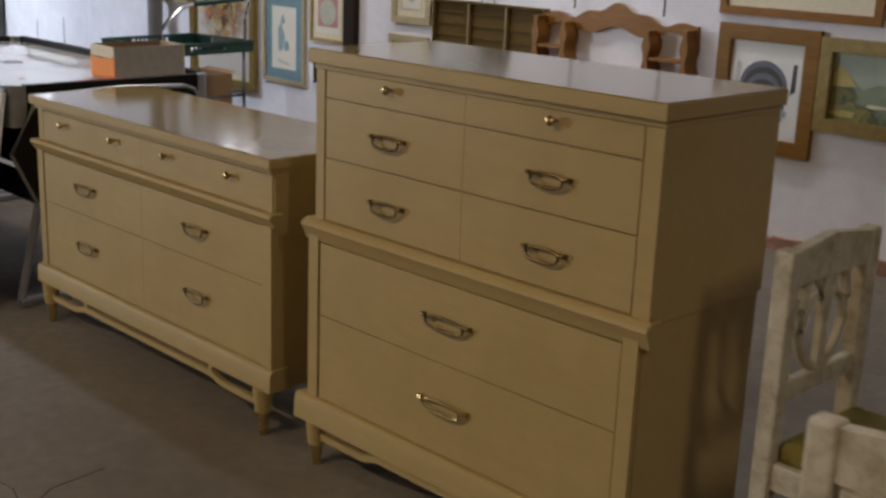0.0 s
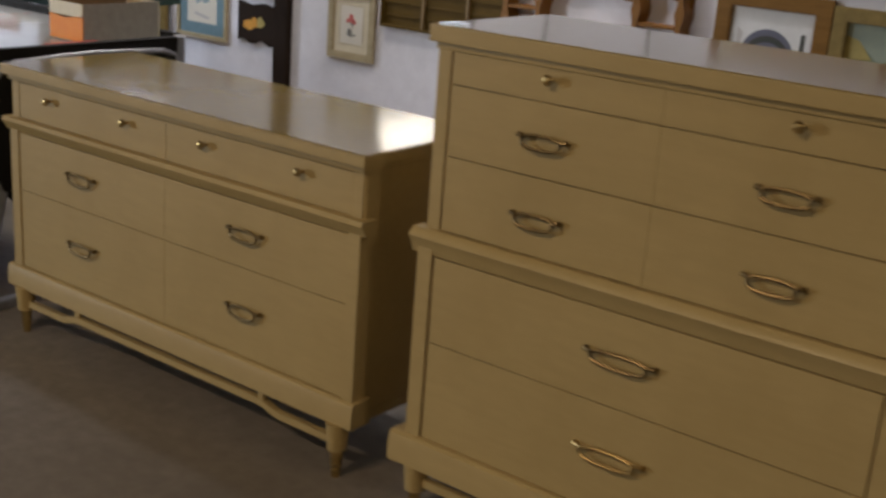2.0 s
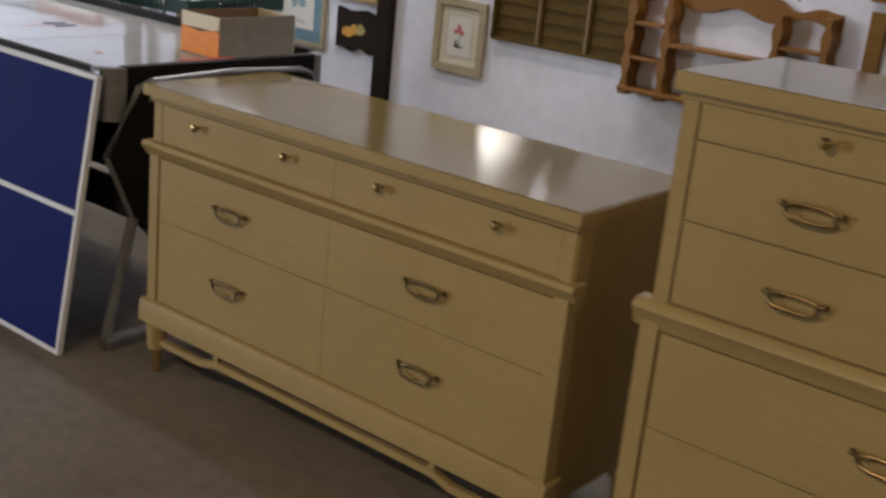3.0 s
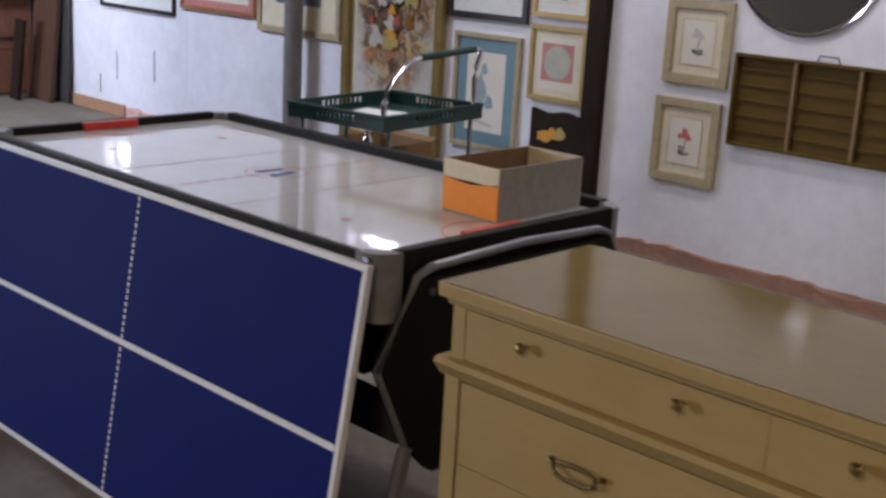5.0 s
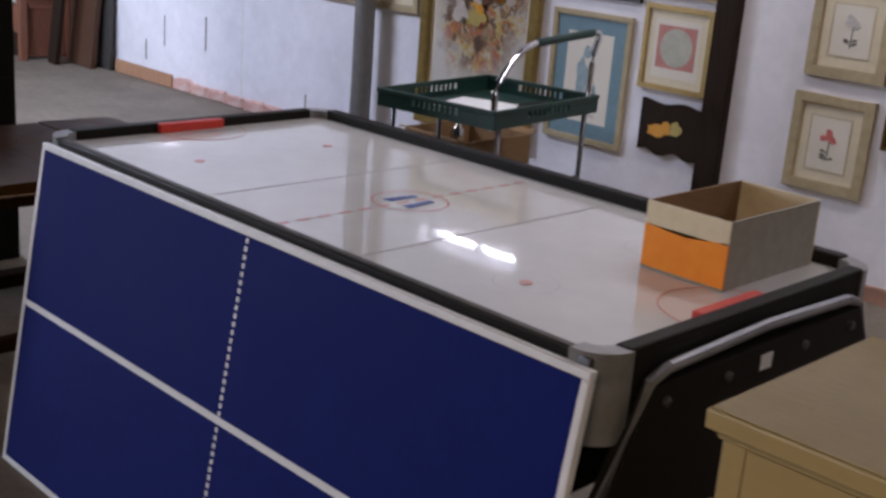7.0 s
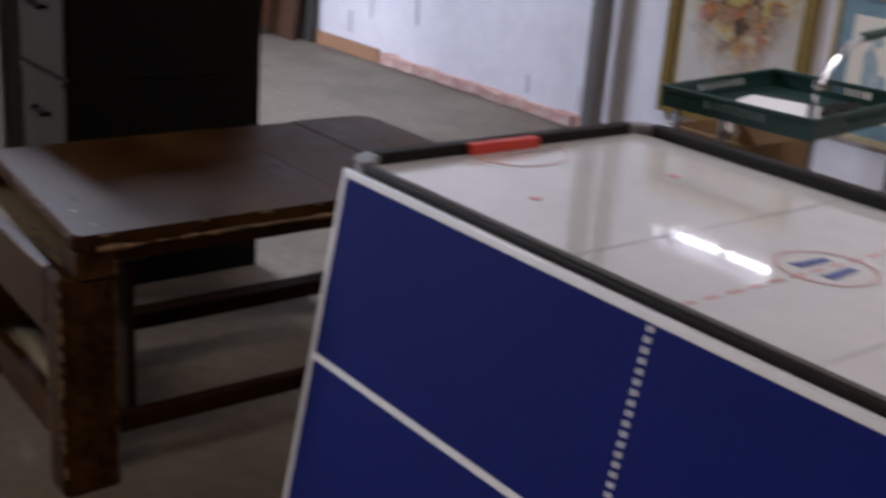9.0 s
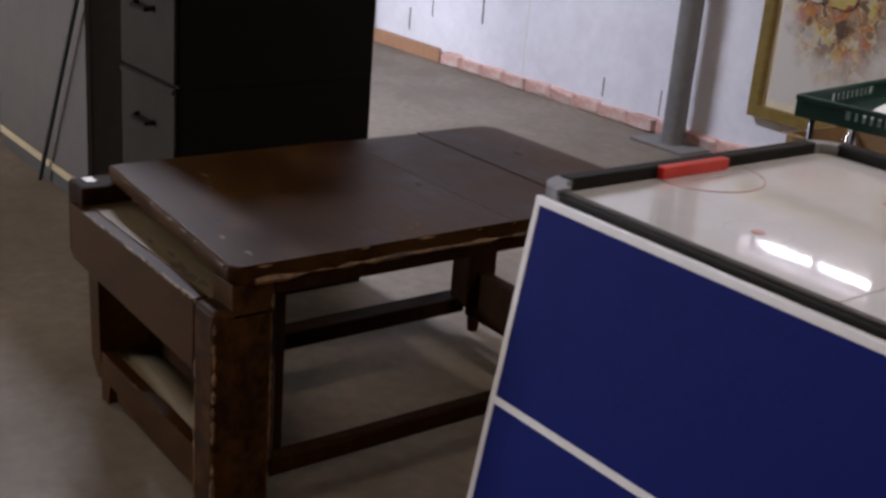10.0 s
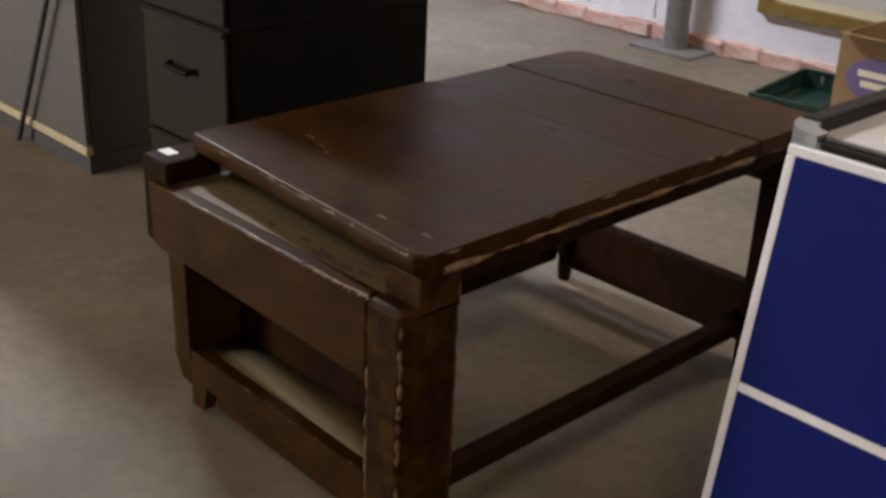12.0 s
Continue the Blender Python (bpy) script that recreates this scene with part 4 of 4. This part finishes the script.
def cart():
    t = thing("basket_cart", pose(-5.79, 3.98, 0, 0, 0, 7), "two-tier green plastic basket cart with a chrome handle", "cart")
    W, D = 0.27, 0.345
    tray(t, -W, W, -D, D, 0.635, 0.068)
    for lx, ly in ((W - 0.02, -D + 0.06), (W - 0.02, D - 0.06), (-W + 0.03, -D + 0.06), (-W + 0.03, 0.0)):
        part("leg", tube([(lx, ly, 0.637), (lx, ly, 0.06)], 0.010, 8), STEEL, t)
        part("caster", lathe([(0.02, -0.01), (0.032, -0.008), (0.032, 0.008), (0.02, 0.01)], 14, (lx, ly, 0.032), "x"), BLACK, t, "black caster wheel")
    hx = W - 0.02
    pts = [(hx, -D + 0.02, 0.63), (hx, -D + 0.02, 0.76), (hx, -D + 0.035, 0.80), (hx, -D + 0.09, 0.855), (hx, -D + 0.17, 0.905), (hx, -D + 0.25, 0.925), (hx, D - 0.05, 0.945), (hx, D - 0.015, 0.942), (hx, D - 0.012, 0.925), (hx, D - 0.04, 0.865), (hx, D - 0.045, 0.82), (hx, D - 0.045, 0.63)]
    h = part("handle", tube(pts, 0.012, 10), CHROME, t, "bent chrome push handle")
    part("grip", tube([(hx, -D + 0.25, 0.925), (hx, D - 0.06, 0.9444)], 0.0155, 10), GREEN, h, "green plastic grip")
    part("brace", tube([(W - 0.02, -D + 0.06, 0.38), (W - 0.02, D - 0.06, 0.38)], 0.009, 8), STEEL, t)
    part("brace", tube([(-W + 0.03, -D + 0.06, 0.30), (W - 0.02, -D + 0.06, 0.30)], 0.009, 8), STEEL, t)
    part("brace", tube([(-W + 0.03, -D + 0.06, 0.20), (-W + 0.03, 0.0, 0.20)], 0.009, 8), STEEL, t)
    m = t.matrix_world
    single("paper_sheet", box((-0.17, -0.14, 0), (0.14, 0.12, 0.004)), LABEL, m @ pose(0, 0, 0.641, 0, 0, 12), "white paper lying in the green tray", "paper")
    single("black_folder", prism([(-0.02, 0), (0.12, 0.0), (0.12, 0.035)], "y", -0.05, 0.16), BLACK, m @ pose(0.1, 0.02, 0.641, 0, 0, 25), "black folder lying in the green tray", "folder")
    b = thing("cardboard_carton", pose(-6.215, 4.32, 0), "open brown cardboard carton with a violet emblem beside the cart", "box")
    hw, hd, H = 0.185, 0.20, 0.44
    for lo, hi in (((-hw, -hd, 0), (hw, hd, 0.006)), ((-hw, -hd, 0.006), (-hw + 0.006, hd, H)), ((hw - 0.006, -hd, 0.006), (hw, hd, H)), ((-hw + 0.006, -hd, 0.006), (hw - 0.006, -hd + 0.006, H)), ((-hw + 0.006, hd - 0.006, 0.006), (hw - 0.006, hd, H))):
        part("panel", box(lo, hi), CARD, b)
    for y0, y1, sg in ((-hd, -hd + 0.005, -1), (hd - 0.005, hd, 1)):
        part("flap", prism([(y0, H), (y1, H), (y1 + sg * 0.05, H + 0.012), (y0 + sg * 0.05, H + 0.008)], "x", -hw + 0.01, hw - 0.01), CARD, b)
    part("printed_oval", prism([(-0.035 + 0.11 * math.cos(a * 0.2094), 0.30 + 0.075 * math.sin(a * 0.2094)) for a in range(30)], "y", -hd - 0.0015, -hd), LOGO, b, "violet printed oval emblem")
    for z, w in ((0.32, 0.07), (0.285, 0.055)):
        part("printed_bar", box((-0.035 - w, -hd - 0.003, z - 0.011), (-0.035 + w, -hd - 0.0016, z + 0.011)), MAT_CREAM, b)
    single("clear_bottle", lathe([(0.03, 0), (0.032, 0.005), (0.032, 0.10), (0.012, 0.13), (0.012, 0.15), (0.006, 0.152)], 14), CHROME, pose(-6.26, 4.30, 0.328), "small shiny bottle standing in the carton", "bottle")
    single("carton_filling", box((-0.165, -0.18, 0), (0.165, 0.18, 0.32), 0.01), CARD, pose(-6.215, 4.32, 0.007), "brown paper filling of the carton", "packing paper")
    g = thing("green_tray", pose(-6.75, 4.62, 0, 0, 0, 8), "dark green plastic tray lying on the floor", "tray")
    tray(g, -0.14, 0.14, -0.26, 0.26, 0.0, 0.085)


cart()


# ---- pictures on the back wall ----
def picture(x0, x1, z0, z1, fw, frame_mat, mat_mat, mw, art_mat, label, art=(), depth=0.022, tilt=0.0, inner=None):
    cx, W, H = (x0 + x1) / 2, x1 - x0, z1 - z0
    t = thing("picture", pose(cx, WY - 0.002, z0, 0, tilt, 0), label, "picture", "pictures on the wall")
    h = W / 2
    y0 = -depth
    def rail(pts):
        part("frame", prism(pts, "y", y0, 0), frame_mat, t)
    rail([(-h, 0), (h, 0), (h - fw, fw), (-h + fw, fw)])
    rail([(-h, H), (-h + fw, H - fw), (h - fw, H - fw), (h, H)])
    rail([(-h, 0), (-h + fw, fw), (-h + fw, H - fw), (-h, H)])
    rail([(h, 0), (h, H), (h - fw, H - fw), (h - fw, fw)])
    lip = 0.006
    bm = bmesh.new()
    for lo, hi in (((-h + fw, fw), (h - fw, fw + lip)), ((-h + fw, H - fw - lip), (h - fw, H - fw)), ((-h + fw, fw + lip), (-h + fw + lip, H - fw - lip)), ((h - fw - lip, fw + lip), (h - fw, H - fw - lip))):
        abox(bm, (lo[0], y0 + 0.004, lo[1]), (hi[0], -0.004, hi[1]))
    part("inner_lip", bm, inner or frame_mat, t)
    part("mat_board", box((-h + fw, -0.010, fw), (h - fw, -0.002, H - fw)), mat_mat, t)
    if mw is not None:
        a, b = h - fw - mw, fw + mw
        part("print", box((-a, -0.0115, b), (a, -0.0102, H - b)), art_mat, t)
    for k, (bm, m) in enumerate(art):
        part("drawing", bm, m, t, smooth=False)
    return t


def outline(x0, x1, z0, z1, y, w):
    bm = bmesh.new()
    for lo, hi in (((x0, z0), (x1, z0 + w)), ((x0, z1 - w), (x1, z1)), ((x0, z0 + w), (x0 + w, z1 - w)), ((x1 - w, z0 + w), (x1, z1 - w))):
        abox(bm, (lo[0], y, lo[1]), (hi[0], y + 0.0008, hi[1]))
    return bm


def sprig(cx, z0, h, seed, flower, leaf):
    rnd = random.Random(seed)
    out = []
    y = -0.0125
    out.append((plate([(cx - 0.002, z0), (cx + 0.002, z0), (cx + 0.006, z0 + h * 0.7), (cx + 0.003, z0 + h * 0.7)], y), leaf))
    for k in range(5):
        s = rnd.choice((-1, 1))
        a = z0 + h * rnd.uniform(0.0, 0.3)
        out.append((plate([(cx, a), (cx + s * h * 0.16, a + h * 0.10), (cx + s * h * 0.26, a + h * 0.06), (cx + s * h * 0.14, a + h * 0.02)], y - 0.0004 * k), leaf))
    for k in range(6):
        out.append((plate(blob(cx + rnd.uniform(-0.2, 0.2) * h, z0 + h * rnd.uniform(0.45, 0.95), h * 0.11, h * 0.09, seed + k), y - 0.0003 * (k + 6)), flower))
    return out


B = "beige wooden frame with cream mat and a small botanical print"
for x0, x1, z0, z1, fl, sd in ((-5.07, -4.735, 0.835, 1.205, FLOWER_GREY, 3), (-5.09, -4.75, 0.38, 0.765, FLOWER_RED, 8), (-5.07, -4.74, 1.225, 1.60, FLOWER_GREY, 15)):
    H = z1 - z0
    art = sprig(0.0, H * 0.33, H * 0.33, sd, fl, INK) + [(outline(-0.088, 0.088, 0.082, H - 0.082, -0.0125, 0.0025), BEIGE_FRAME)]
    picture(x0, x1, z0, z1, 0.036, BEIGE_FRAME, MAT_CREAM, 0.052, PAPER, B, art)

picture(-9.98, -9.03, 0.785, 1.45, 0.02, BLACK_FRAME, MAT_WHITE, 0.09, SLATE, "thin black frame with white mat and grey print")
picture(-8.95, -8.13, 0.85, 1.45, 0.022, COPPER_FRAME, ROSE, 0.05, PAPER, "thin copper frame with a pink mat and pale print")
picture(-8.1, -7.32, 0.785, 1.36, 0.03, BEIGE_FRAME, MAT_CREAM, 0.15, SLATE, "beige frame with wide cream mat and dark print")
# loose bouquet of dabs: dark and brown underneath, yellow, red and pale ones over it
rf = random.Random(23)
dabs = []
for k in range(110):
    a, q = rf.uniform(0, 6.283), rf.random() ** 0.7
    tone = rf.choice((UMBER, UMBER, RACKWOOD, PINE, DARKWOOD) if k < 55 else (UMBER, FRUIT_YE, DAB_RED, FLOWER_GREY, PINE, DAB_PALE, SLATE, FRUIT_OR))
    r = rf.uniform(0.020, 0.052)
    dabs.append((plate(blob(-0.03 + 0.20 * q * math.cos(a), 0.92 + 0.42 * q * math.sin(a), r, r * rf.uniform(0.7, 1.5), 100 + k, 14, 0.5), -0.0122 - 0.00012 * k, 0.001), tone))
picture(-7.27, -6.47, 0.235, 1.72, 0.05, OLIVE_GOLD, MAT_CREAM, 0.04, FLORAL, "tall gilt frame with a brown, yellow and red floral painting", dabs, depth=0.04)
picture(-6.45, -5.9, 1.01, 1.5, 0.028, BLACK_FRAME, MAT_WHITE, 0.09, ROSE, "dark frame with grey mat and pink print")
fig = [(plate(blob(-0.03, 0.30, 0.035, 0.09, 4), -0.0125), BLUE_FIG), (plate(blob(-0.01, 0.42, 0.022, 0.03, 9), -0.0125), BLUE_FIG), (plate(blob(0.03, 0.25, 0.03, 0.035, 12), -0.0129), BLUE_FIG), (plate([(-0.07, 0.14), (0.06, 0.12), (0.07, 0.135), (-0.06, 0.16)], -0.0125), FLOWER_GREY)]
picture(-6.385, -5.93, 0.335, 0.94, 0.02, BEIGE_FRAME, MAT_TEAL, 0.075, PAPER, "wooden frame with teal mat and a pale blue drawing", fig)
sq = [(plate([(-0.10, 0.10), (0.10, 0.10), (0.10, 0.285), (-0.10, 0.285)], -0.0125), ROSE), (plate(arc(0, 0.192, 0.083, 0, 360, 32)[:-1], -0.0137), SAGE)]
picture(-5.865, -5.513, 0.65, 1.02, 0.018, GOLD, MAT_CREAM, 0.04, PAPER, "gilt frame with a round sage print on a rose square", sq)
picture(-5.865, -5.513, 1.06, 1.45, 0.018, GOLD, MAT_WHITE, 0.05, PAPER, "gilt frame with a white print", sprig(0.03, 0.08, 0.2, 5, INK, INK))
picture(-2.77, -1.97, 1.06, 1.52, 0.035, PINE, MAT_CREAM, 0.075, STILL, "wooden frame with cream mat and a brown and red print")
hat = [(plate(arc(-0.01, 0.30 - 0.012 * k, 0.125 - 0.016 * k, 0, 180, 20) + [(-0.12 + 0.018 * k, 0.16), (0.10 - 0.014 * k, 0.16)], -0.0125 - 0.0004 * k), INK if k % 2 else SLATE) for k in range(6)] + [ (plate([(0.13, 0.28), (0.155, 0.30), (0.155, 0.42), (0.135, 0.42)], -0.0125), INK), (plate([(-0.16, 0.24), (-0.145, 0.22), (-0.13, 0.40), (-0.155, 0.42)], -0.0125), FLOWER_GREY), (plate(blob(0.02, 0.20, 0.09, 0.05, 3), -0.0155), BLUE_FIG)]
picture(-2.755, -2.235, 0.44, 1.02, 0.065, BROWN_FRAME, MAT_WHITE, 0.02, MAT_WHITE, "brown wooden frame with a grey domed print", hat, depth=0.03)
scenery = [(plate([(-0.165, 0.36), (-0.165, 0.25), (-0.10, 0.27), (-0.02, 0.20), (0.05, 0.23), (0.165, 0.215), (0.165, 0.36)], -0.0125), SKY_PAINT), (plate([(-0.165, 0.30), (-0.11, 0.285), (-0.05, 0.21), (-0.165, 0.205)], -0.0129), FRUIT_YE), (plate(blob(0.05, 0.135, 0.05, 0.008, 3), -0.0129), MAT_CREAM), (plate(blob(-0.10, 0.09, 0.06, 0.015, 6), -0.0129), FRUIT_YE)]
picture(-2.225, -1.775, 0.585, 1.0, 0.055, OLIVE_GOLD, LANDSCAPE, None, LANDSCAPE, "olive gilt frame with a green landscape painting", scenery, depth=0.04)
picture(-1.735, -1.10, 0.275, 0.93, 0.05, GOLD, DARKART, None, DARKART, "gilt frame with a very dark painting", depth=0.04)

# dark wavy plaque with fruit
pl = thing("plaque", pose(-5.665, WY - 0.002, 0.375), "dark wavy-edged wooden plaque painted with yellow fruit", "plaque")
wav = [(-0.16 + 0.32 * i / 16, 0.012 * math.sin(i * 0.8)) for i in range(17)]
part("board", prism(wav + [(x, 0.225 + 0.008 * math.sin(x * 30)) for x, _ in wav[::-1]], "y", -0.02, 0), DARKWOOD, pl)
for cx, cz, rx, rz, s, m in ((-0.06, 0.10, 0.045, 0.03, 2, FRUIT_OR), (-0.02, 0.115, 0.03, 0.03, 5, FRUIT_OR), (0.035, 0.12, 0.03, 0.032, 7, FRUIT_YE), (-0.09, 0.09, 0.02, 0.015, 9, FRUIT_OR)):
    part("fruit", plate(blob(cx, cz, rx, rz, s), -0.0215 - 0.0002 * s), m, pl, smooth=False)

# round mirror
mr = thing("round_mirror", pose(-4.42, WY - 0.002, 1.43), "round frameless wall mirror with a thin metal rim", "mirror")
part("glass", lathe([(0.33, 0), (0.33, -0.008), (0.32, -0.012)], 64, (0, 0, 0), "y"), MIRROR, mr, smooth=False)
part("rim", tube([(0.335 * math.cos(radians(a)), -0.007, 0.335 * math.sin(radians(a))) for a in range(0, 360, 6)], 0.007, 8, closed=True), CHROME, mr)

# printers' tray
tr = thing("compartment_tray", pose(-4.265, WY - 0.002, 0.60), "brown wooden compartment tray hung on the wall", "wall tray")
W, H = 0.435, 0.40
part("back", box((-W, -0.006, 0), (W, 0, H)), RACKWOOD, tr)
for lo, hi in (((-W, 0), (W, 0.014)), ((-W, H - 0.014), (W, H)), ((-W, 0.014), (-W + 0.014, H - 0.014)), ((W - 0.014, 0.014), (W, H - 0.014))):
    part("edge", box((lo[0], -0.032, lo[1]), (hi[0], -0.006, hi[1]), 0.002, 1), RACKWOOD, tr)
for k in (1, 2):
    part("divider", box((-W + k * 0.29 - 0.007, -0.030, 0.014), (-W + k * 0.29 + 0.007, -0.006, H - 0.014)), RACK_EDGE, tr)
for c in range(3):
    for r in range(1, 6):
        z = H * r / 6
        a = -W + 0.29 * c + (0.007 if c else 0.014)
        part("slat", box((a, -0.014, z - 0.004), (-W + 0.29 * (c + 1) - (0.007 if c < 2 else 0.014), -0.006, z + 0.004)), RACKWOOD, tr)
part("hook", tube([(-0.06, -0.012, H), (-0.05, -0.012, H + 0.025), (0.03, -0.012, H + 0.025), (0.04, -0.012, H)], 0.004, 6), STEEL, tr)

# whatnot shelf with a scalloped crest
sh = thing("wall_shelf", pose(-3.36, WY - 0.002, 0.50), "brown pine wall shelf with a scalloped crest", "shelf")
crest_top, crest_bot = [], []
for i in range(41):
    x = -0.49 + 0.98 * i / 40
    u = abs(x) / 0.49
    crest_top.append((x, 0.50 + 0.055 * math.cos(u * 2.6) ** 2 * (1 - 0.3 * u) - 0.03 * u + 0.012 * math.cos(u * 16)))
    crest_bot.append((x, 0.425 + 0.02 * math.cos(u * 9)))
part("crest", prism(crest_top + crest_bot[::-1], "y", -0.03, -0.012), PINE, sh)
for x, z1 in ((-0.475, 0.47), (-0.285, 0.45), (0.245, 0.45), (0.465, 0.47)):
    pts = []
    for i in range(21):
        z = -0.02 + (z1 + 0.02) * i / 20
        pts.append((x - 0.018 - 0.007 * math.cos(z * 50), z))
    pts2 = [(x + 0.018 + 0.007 * math.cos(z * 50), z) for _, z in pts[::-1]]
    part("upright", prism(pts + pts2, "y", -0.105, -0.004), PINE, sh)
part("shelf_board", box((-0.50, -0.115, 0.0), (0.50, -0.006, 0.018), 0.003), PINE, sh)
part("shelf_board", box((-0.265, -0.11, 0.235), (0.225, -0.006, 0.252), 0.003), PINE, sh)
for z in (0.15, 0.31):
    part("shelf_board", box((-0.455, -0.105, z), (-0.305, -0.006, z + 0.014), 0.002), PINE, sh)
    part("shelf_board", box((0.265, -0.105, z), (0.445, -0.006, z + 0.014), 0.002), PINE, sh)

for cx in (-3.63, -3.07):
    single("hanging_cable", tube([(0, 0, 0), (0.004, 0, 0.3), (-0.006, 0, 0.7), (0.0, 0, 1.2)], 0.006, 6), CABLE, pose(cx, WY - 0.04, 1.02), "black cable hanging on the white wall", "cable", "hanging cables")


# ---- cream chairs ----
def chair(m, tag, hw=0.185):
    t = thing("chair", m, tag, "chair", "painted chairs")
    dp, top, seat = 0.40, 0.85, 0.44
    for s in (-1, 1):
        part("back_post", box((s * hw - 0.02, -0.02, 0), (s * hw + 0.02, 0.02, top), 0.007), CREAM_PAINT, t)
        part("front_leg", box((s * hw - 0.019, dp - 0.02, 0), (s * hw + 0.019, dp + 0.02, seat - 0.02), 0.007), CREAM_PAINT, t)
        part("side_rail", box((s * hw - 0.012, 0.02, seat - 0.07), (s * hw + 0.012, dp - 0.02, seat - 0.015), 0.003), CREAM_PAINT, t)
        part("side_stretcher", box((s * hw - 0.01, 0.02, 0.16), (s * hw + 0.01, dp - 0.02, 0.185), 0.003), CREAM_PAINT, t)
    part("top_rail", prism([(-hw + 0.02, top - 0.075), (hw - 0.02, top - 0.075), (hw - 0.02, top - 0.005), (0, top + 0.012), (-hw + 0.02, top - 0.005)], "y", -0.012, 0.012), CREAM_PAINT, t)
    part("lower_rail", box((-hw + 0.02, -0.011, 0.54), (hw - 0.02, 0.011, 0.58), 0.003), CREAM_PAINT, t)
    for y in (0, dp):
        part("seat_rail", box((-hw + 0.02, y - 0.012, seat - 0.07), (hw - 0.02, y + 0.012, seat - 0.015), 0.003), CREAM_PAINT, t)
    for s in (-1, 1):
        part("splat_bow", tube([(s * 0.01, 0, 0.575), (s * 0.062, 0, 0.615), (s * 0.088, 0, 0.67), (s * 0.088, 0, 0.72), (s * 0.072, 0, 0.785)], 0.011, 8), CREAM_PAINT, t)
        part("splat_loop", tube([(s * 0.085, 0, 0.665), (s * 0.07, 0, 0.715), (s * 0.04, 0, 0.735), (s * 0.012, 0, 0.725), (s * 0.03, 0, 0.76), (s * 0.05, 0, 0.785)], 0.009, 8), CREAM_PAINT, t)
    part("splat", box((-0.014, -0.009, 0.58), (0.014, 0.009, 0.78), 0.004), CREAM_PAINT, t)
    part("cushion", box((-hw + 0.005, 0.015, seat - 0.02), (hw - 0.005, dp + 0.015, seat + 0.028), 0.018, 3), SEAT_GREEN, t, "mustard green padded seat")


chair(pose(-0.69, 2.25, 0, 0, 0, -90), "chipped cream painted chair with pierced splat beside the chest", 0.158)
chair(pose(-0.06, 1.41, 0, 0, 0, 0), "chipped cream painted chair with a mustard green seat")

# ---- bare bricks along the foot of the wall ----
rnd = random.Random(5)
low, high = [], []
for i in range(240):
    x = -9.66 + 9.3 * i / 239
    low.append((x, 0.0))
    high.append((x, 0.055 + 0.03 * noise.noise((x * 3.1, 0, 0)) + 0.022 * noise.noise((x * 11, 3, 0)) + 0.012 * rnd.random()))
part("crumbled_mortar", prism(low[:112] + high[:112][::-1], "y", WY - 0.012, WY + 0.003), BRICK, NORTH, "crumbling pink brick and mortar")
part("crumbled_mortar", prism(low[112:] + high[112:][::-1], "y", WY - 0.030, WY + 0.003), DARK_BRICK, NORTH, "brown-red brick strip")
brick_meshes = []
for k in range(6):
    bm = box((-0.102, -0.035, 0), (0.102, 0.0, 0.075), 0.012, 1)
    for v in bm.verts:
        v.co += Vector((rnd.uniform(-1, 1) * 0.008, rnd.uniform(-1, 1) * 0.009, rnd.uniform(-1, 1) * 0.010))
    me = bpy.data.meshes.new("brick")
    bm.to_mesh(me)
    bm.free()
    me.materials.append(BRICK if k < 4 else DARK_BRICK)
    brick_meshes.append(me)
for row in range(2):
    x = -9.55 + row * 0.1
    while x < -0.3:
        if not (-5.62 < x < -5.30) and not (row == 1 and (rnd.random() < 0.95 or -8.5 < x)):
            ob = new("brick", rnd.choice(brick_meshes[:4] if x < -5.3 else brick_meshes[4:]))
            ob.parent = NORTH
            ob.matrix_world = pose(x, WY + 0.006, row * 0.068 - (0.004 if x < -5.3 else 0.018), 0, 0, rnd.uniform(-1.5, 1.5))
        x += 0.202
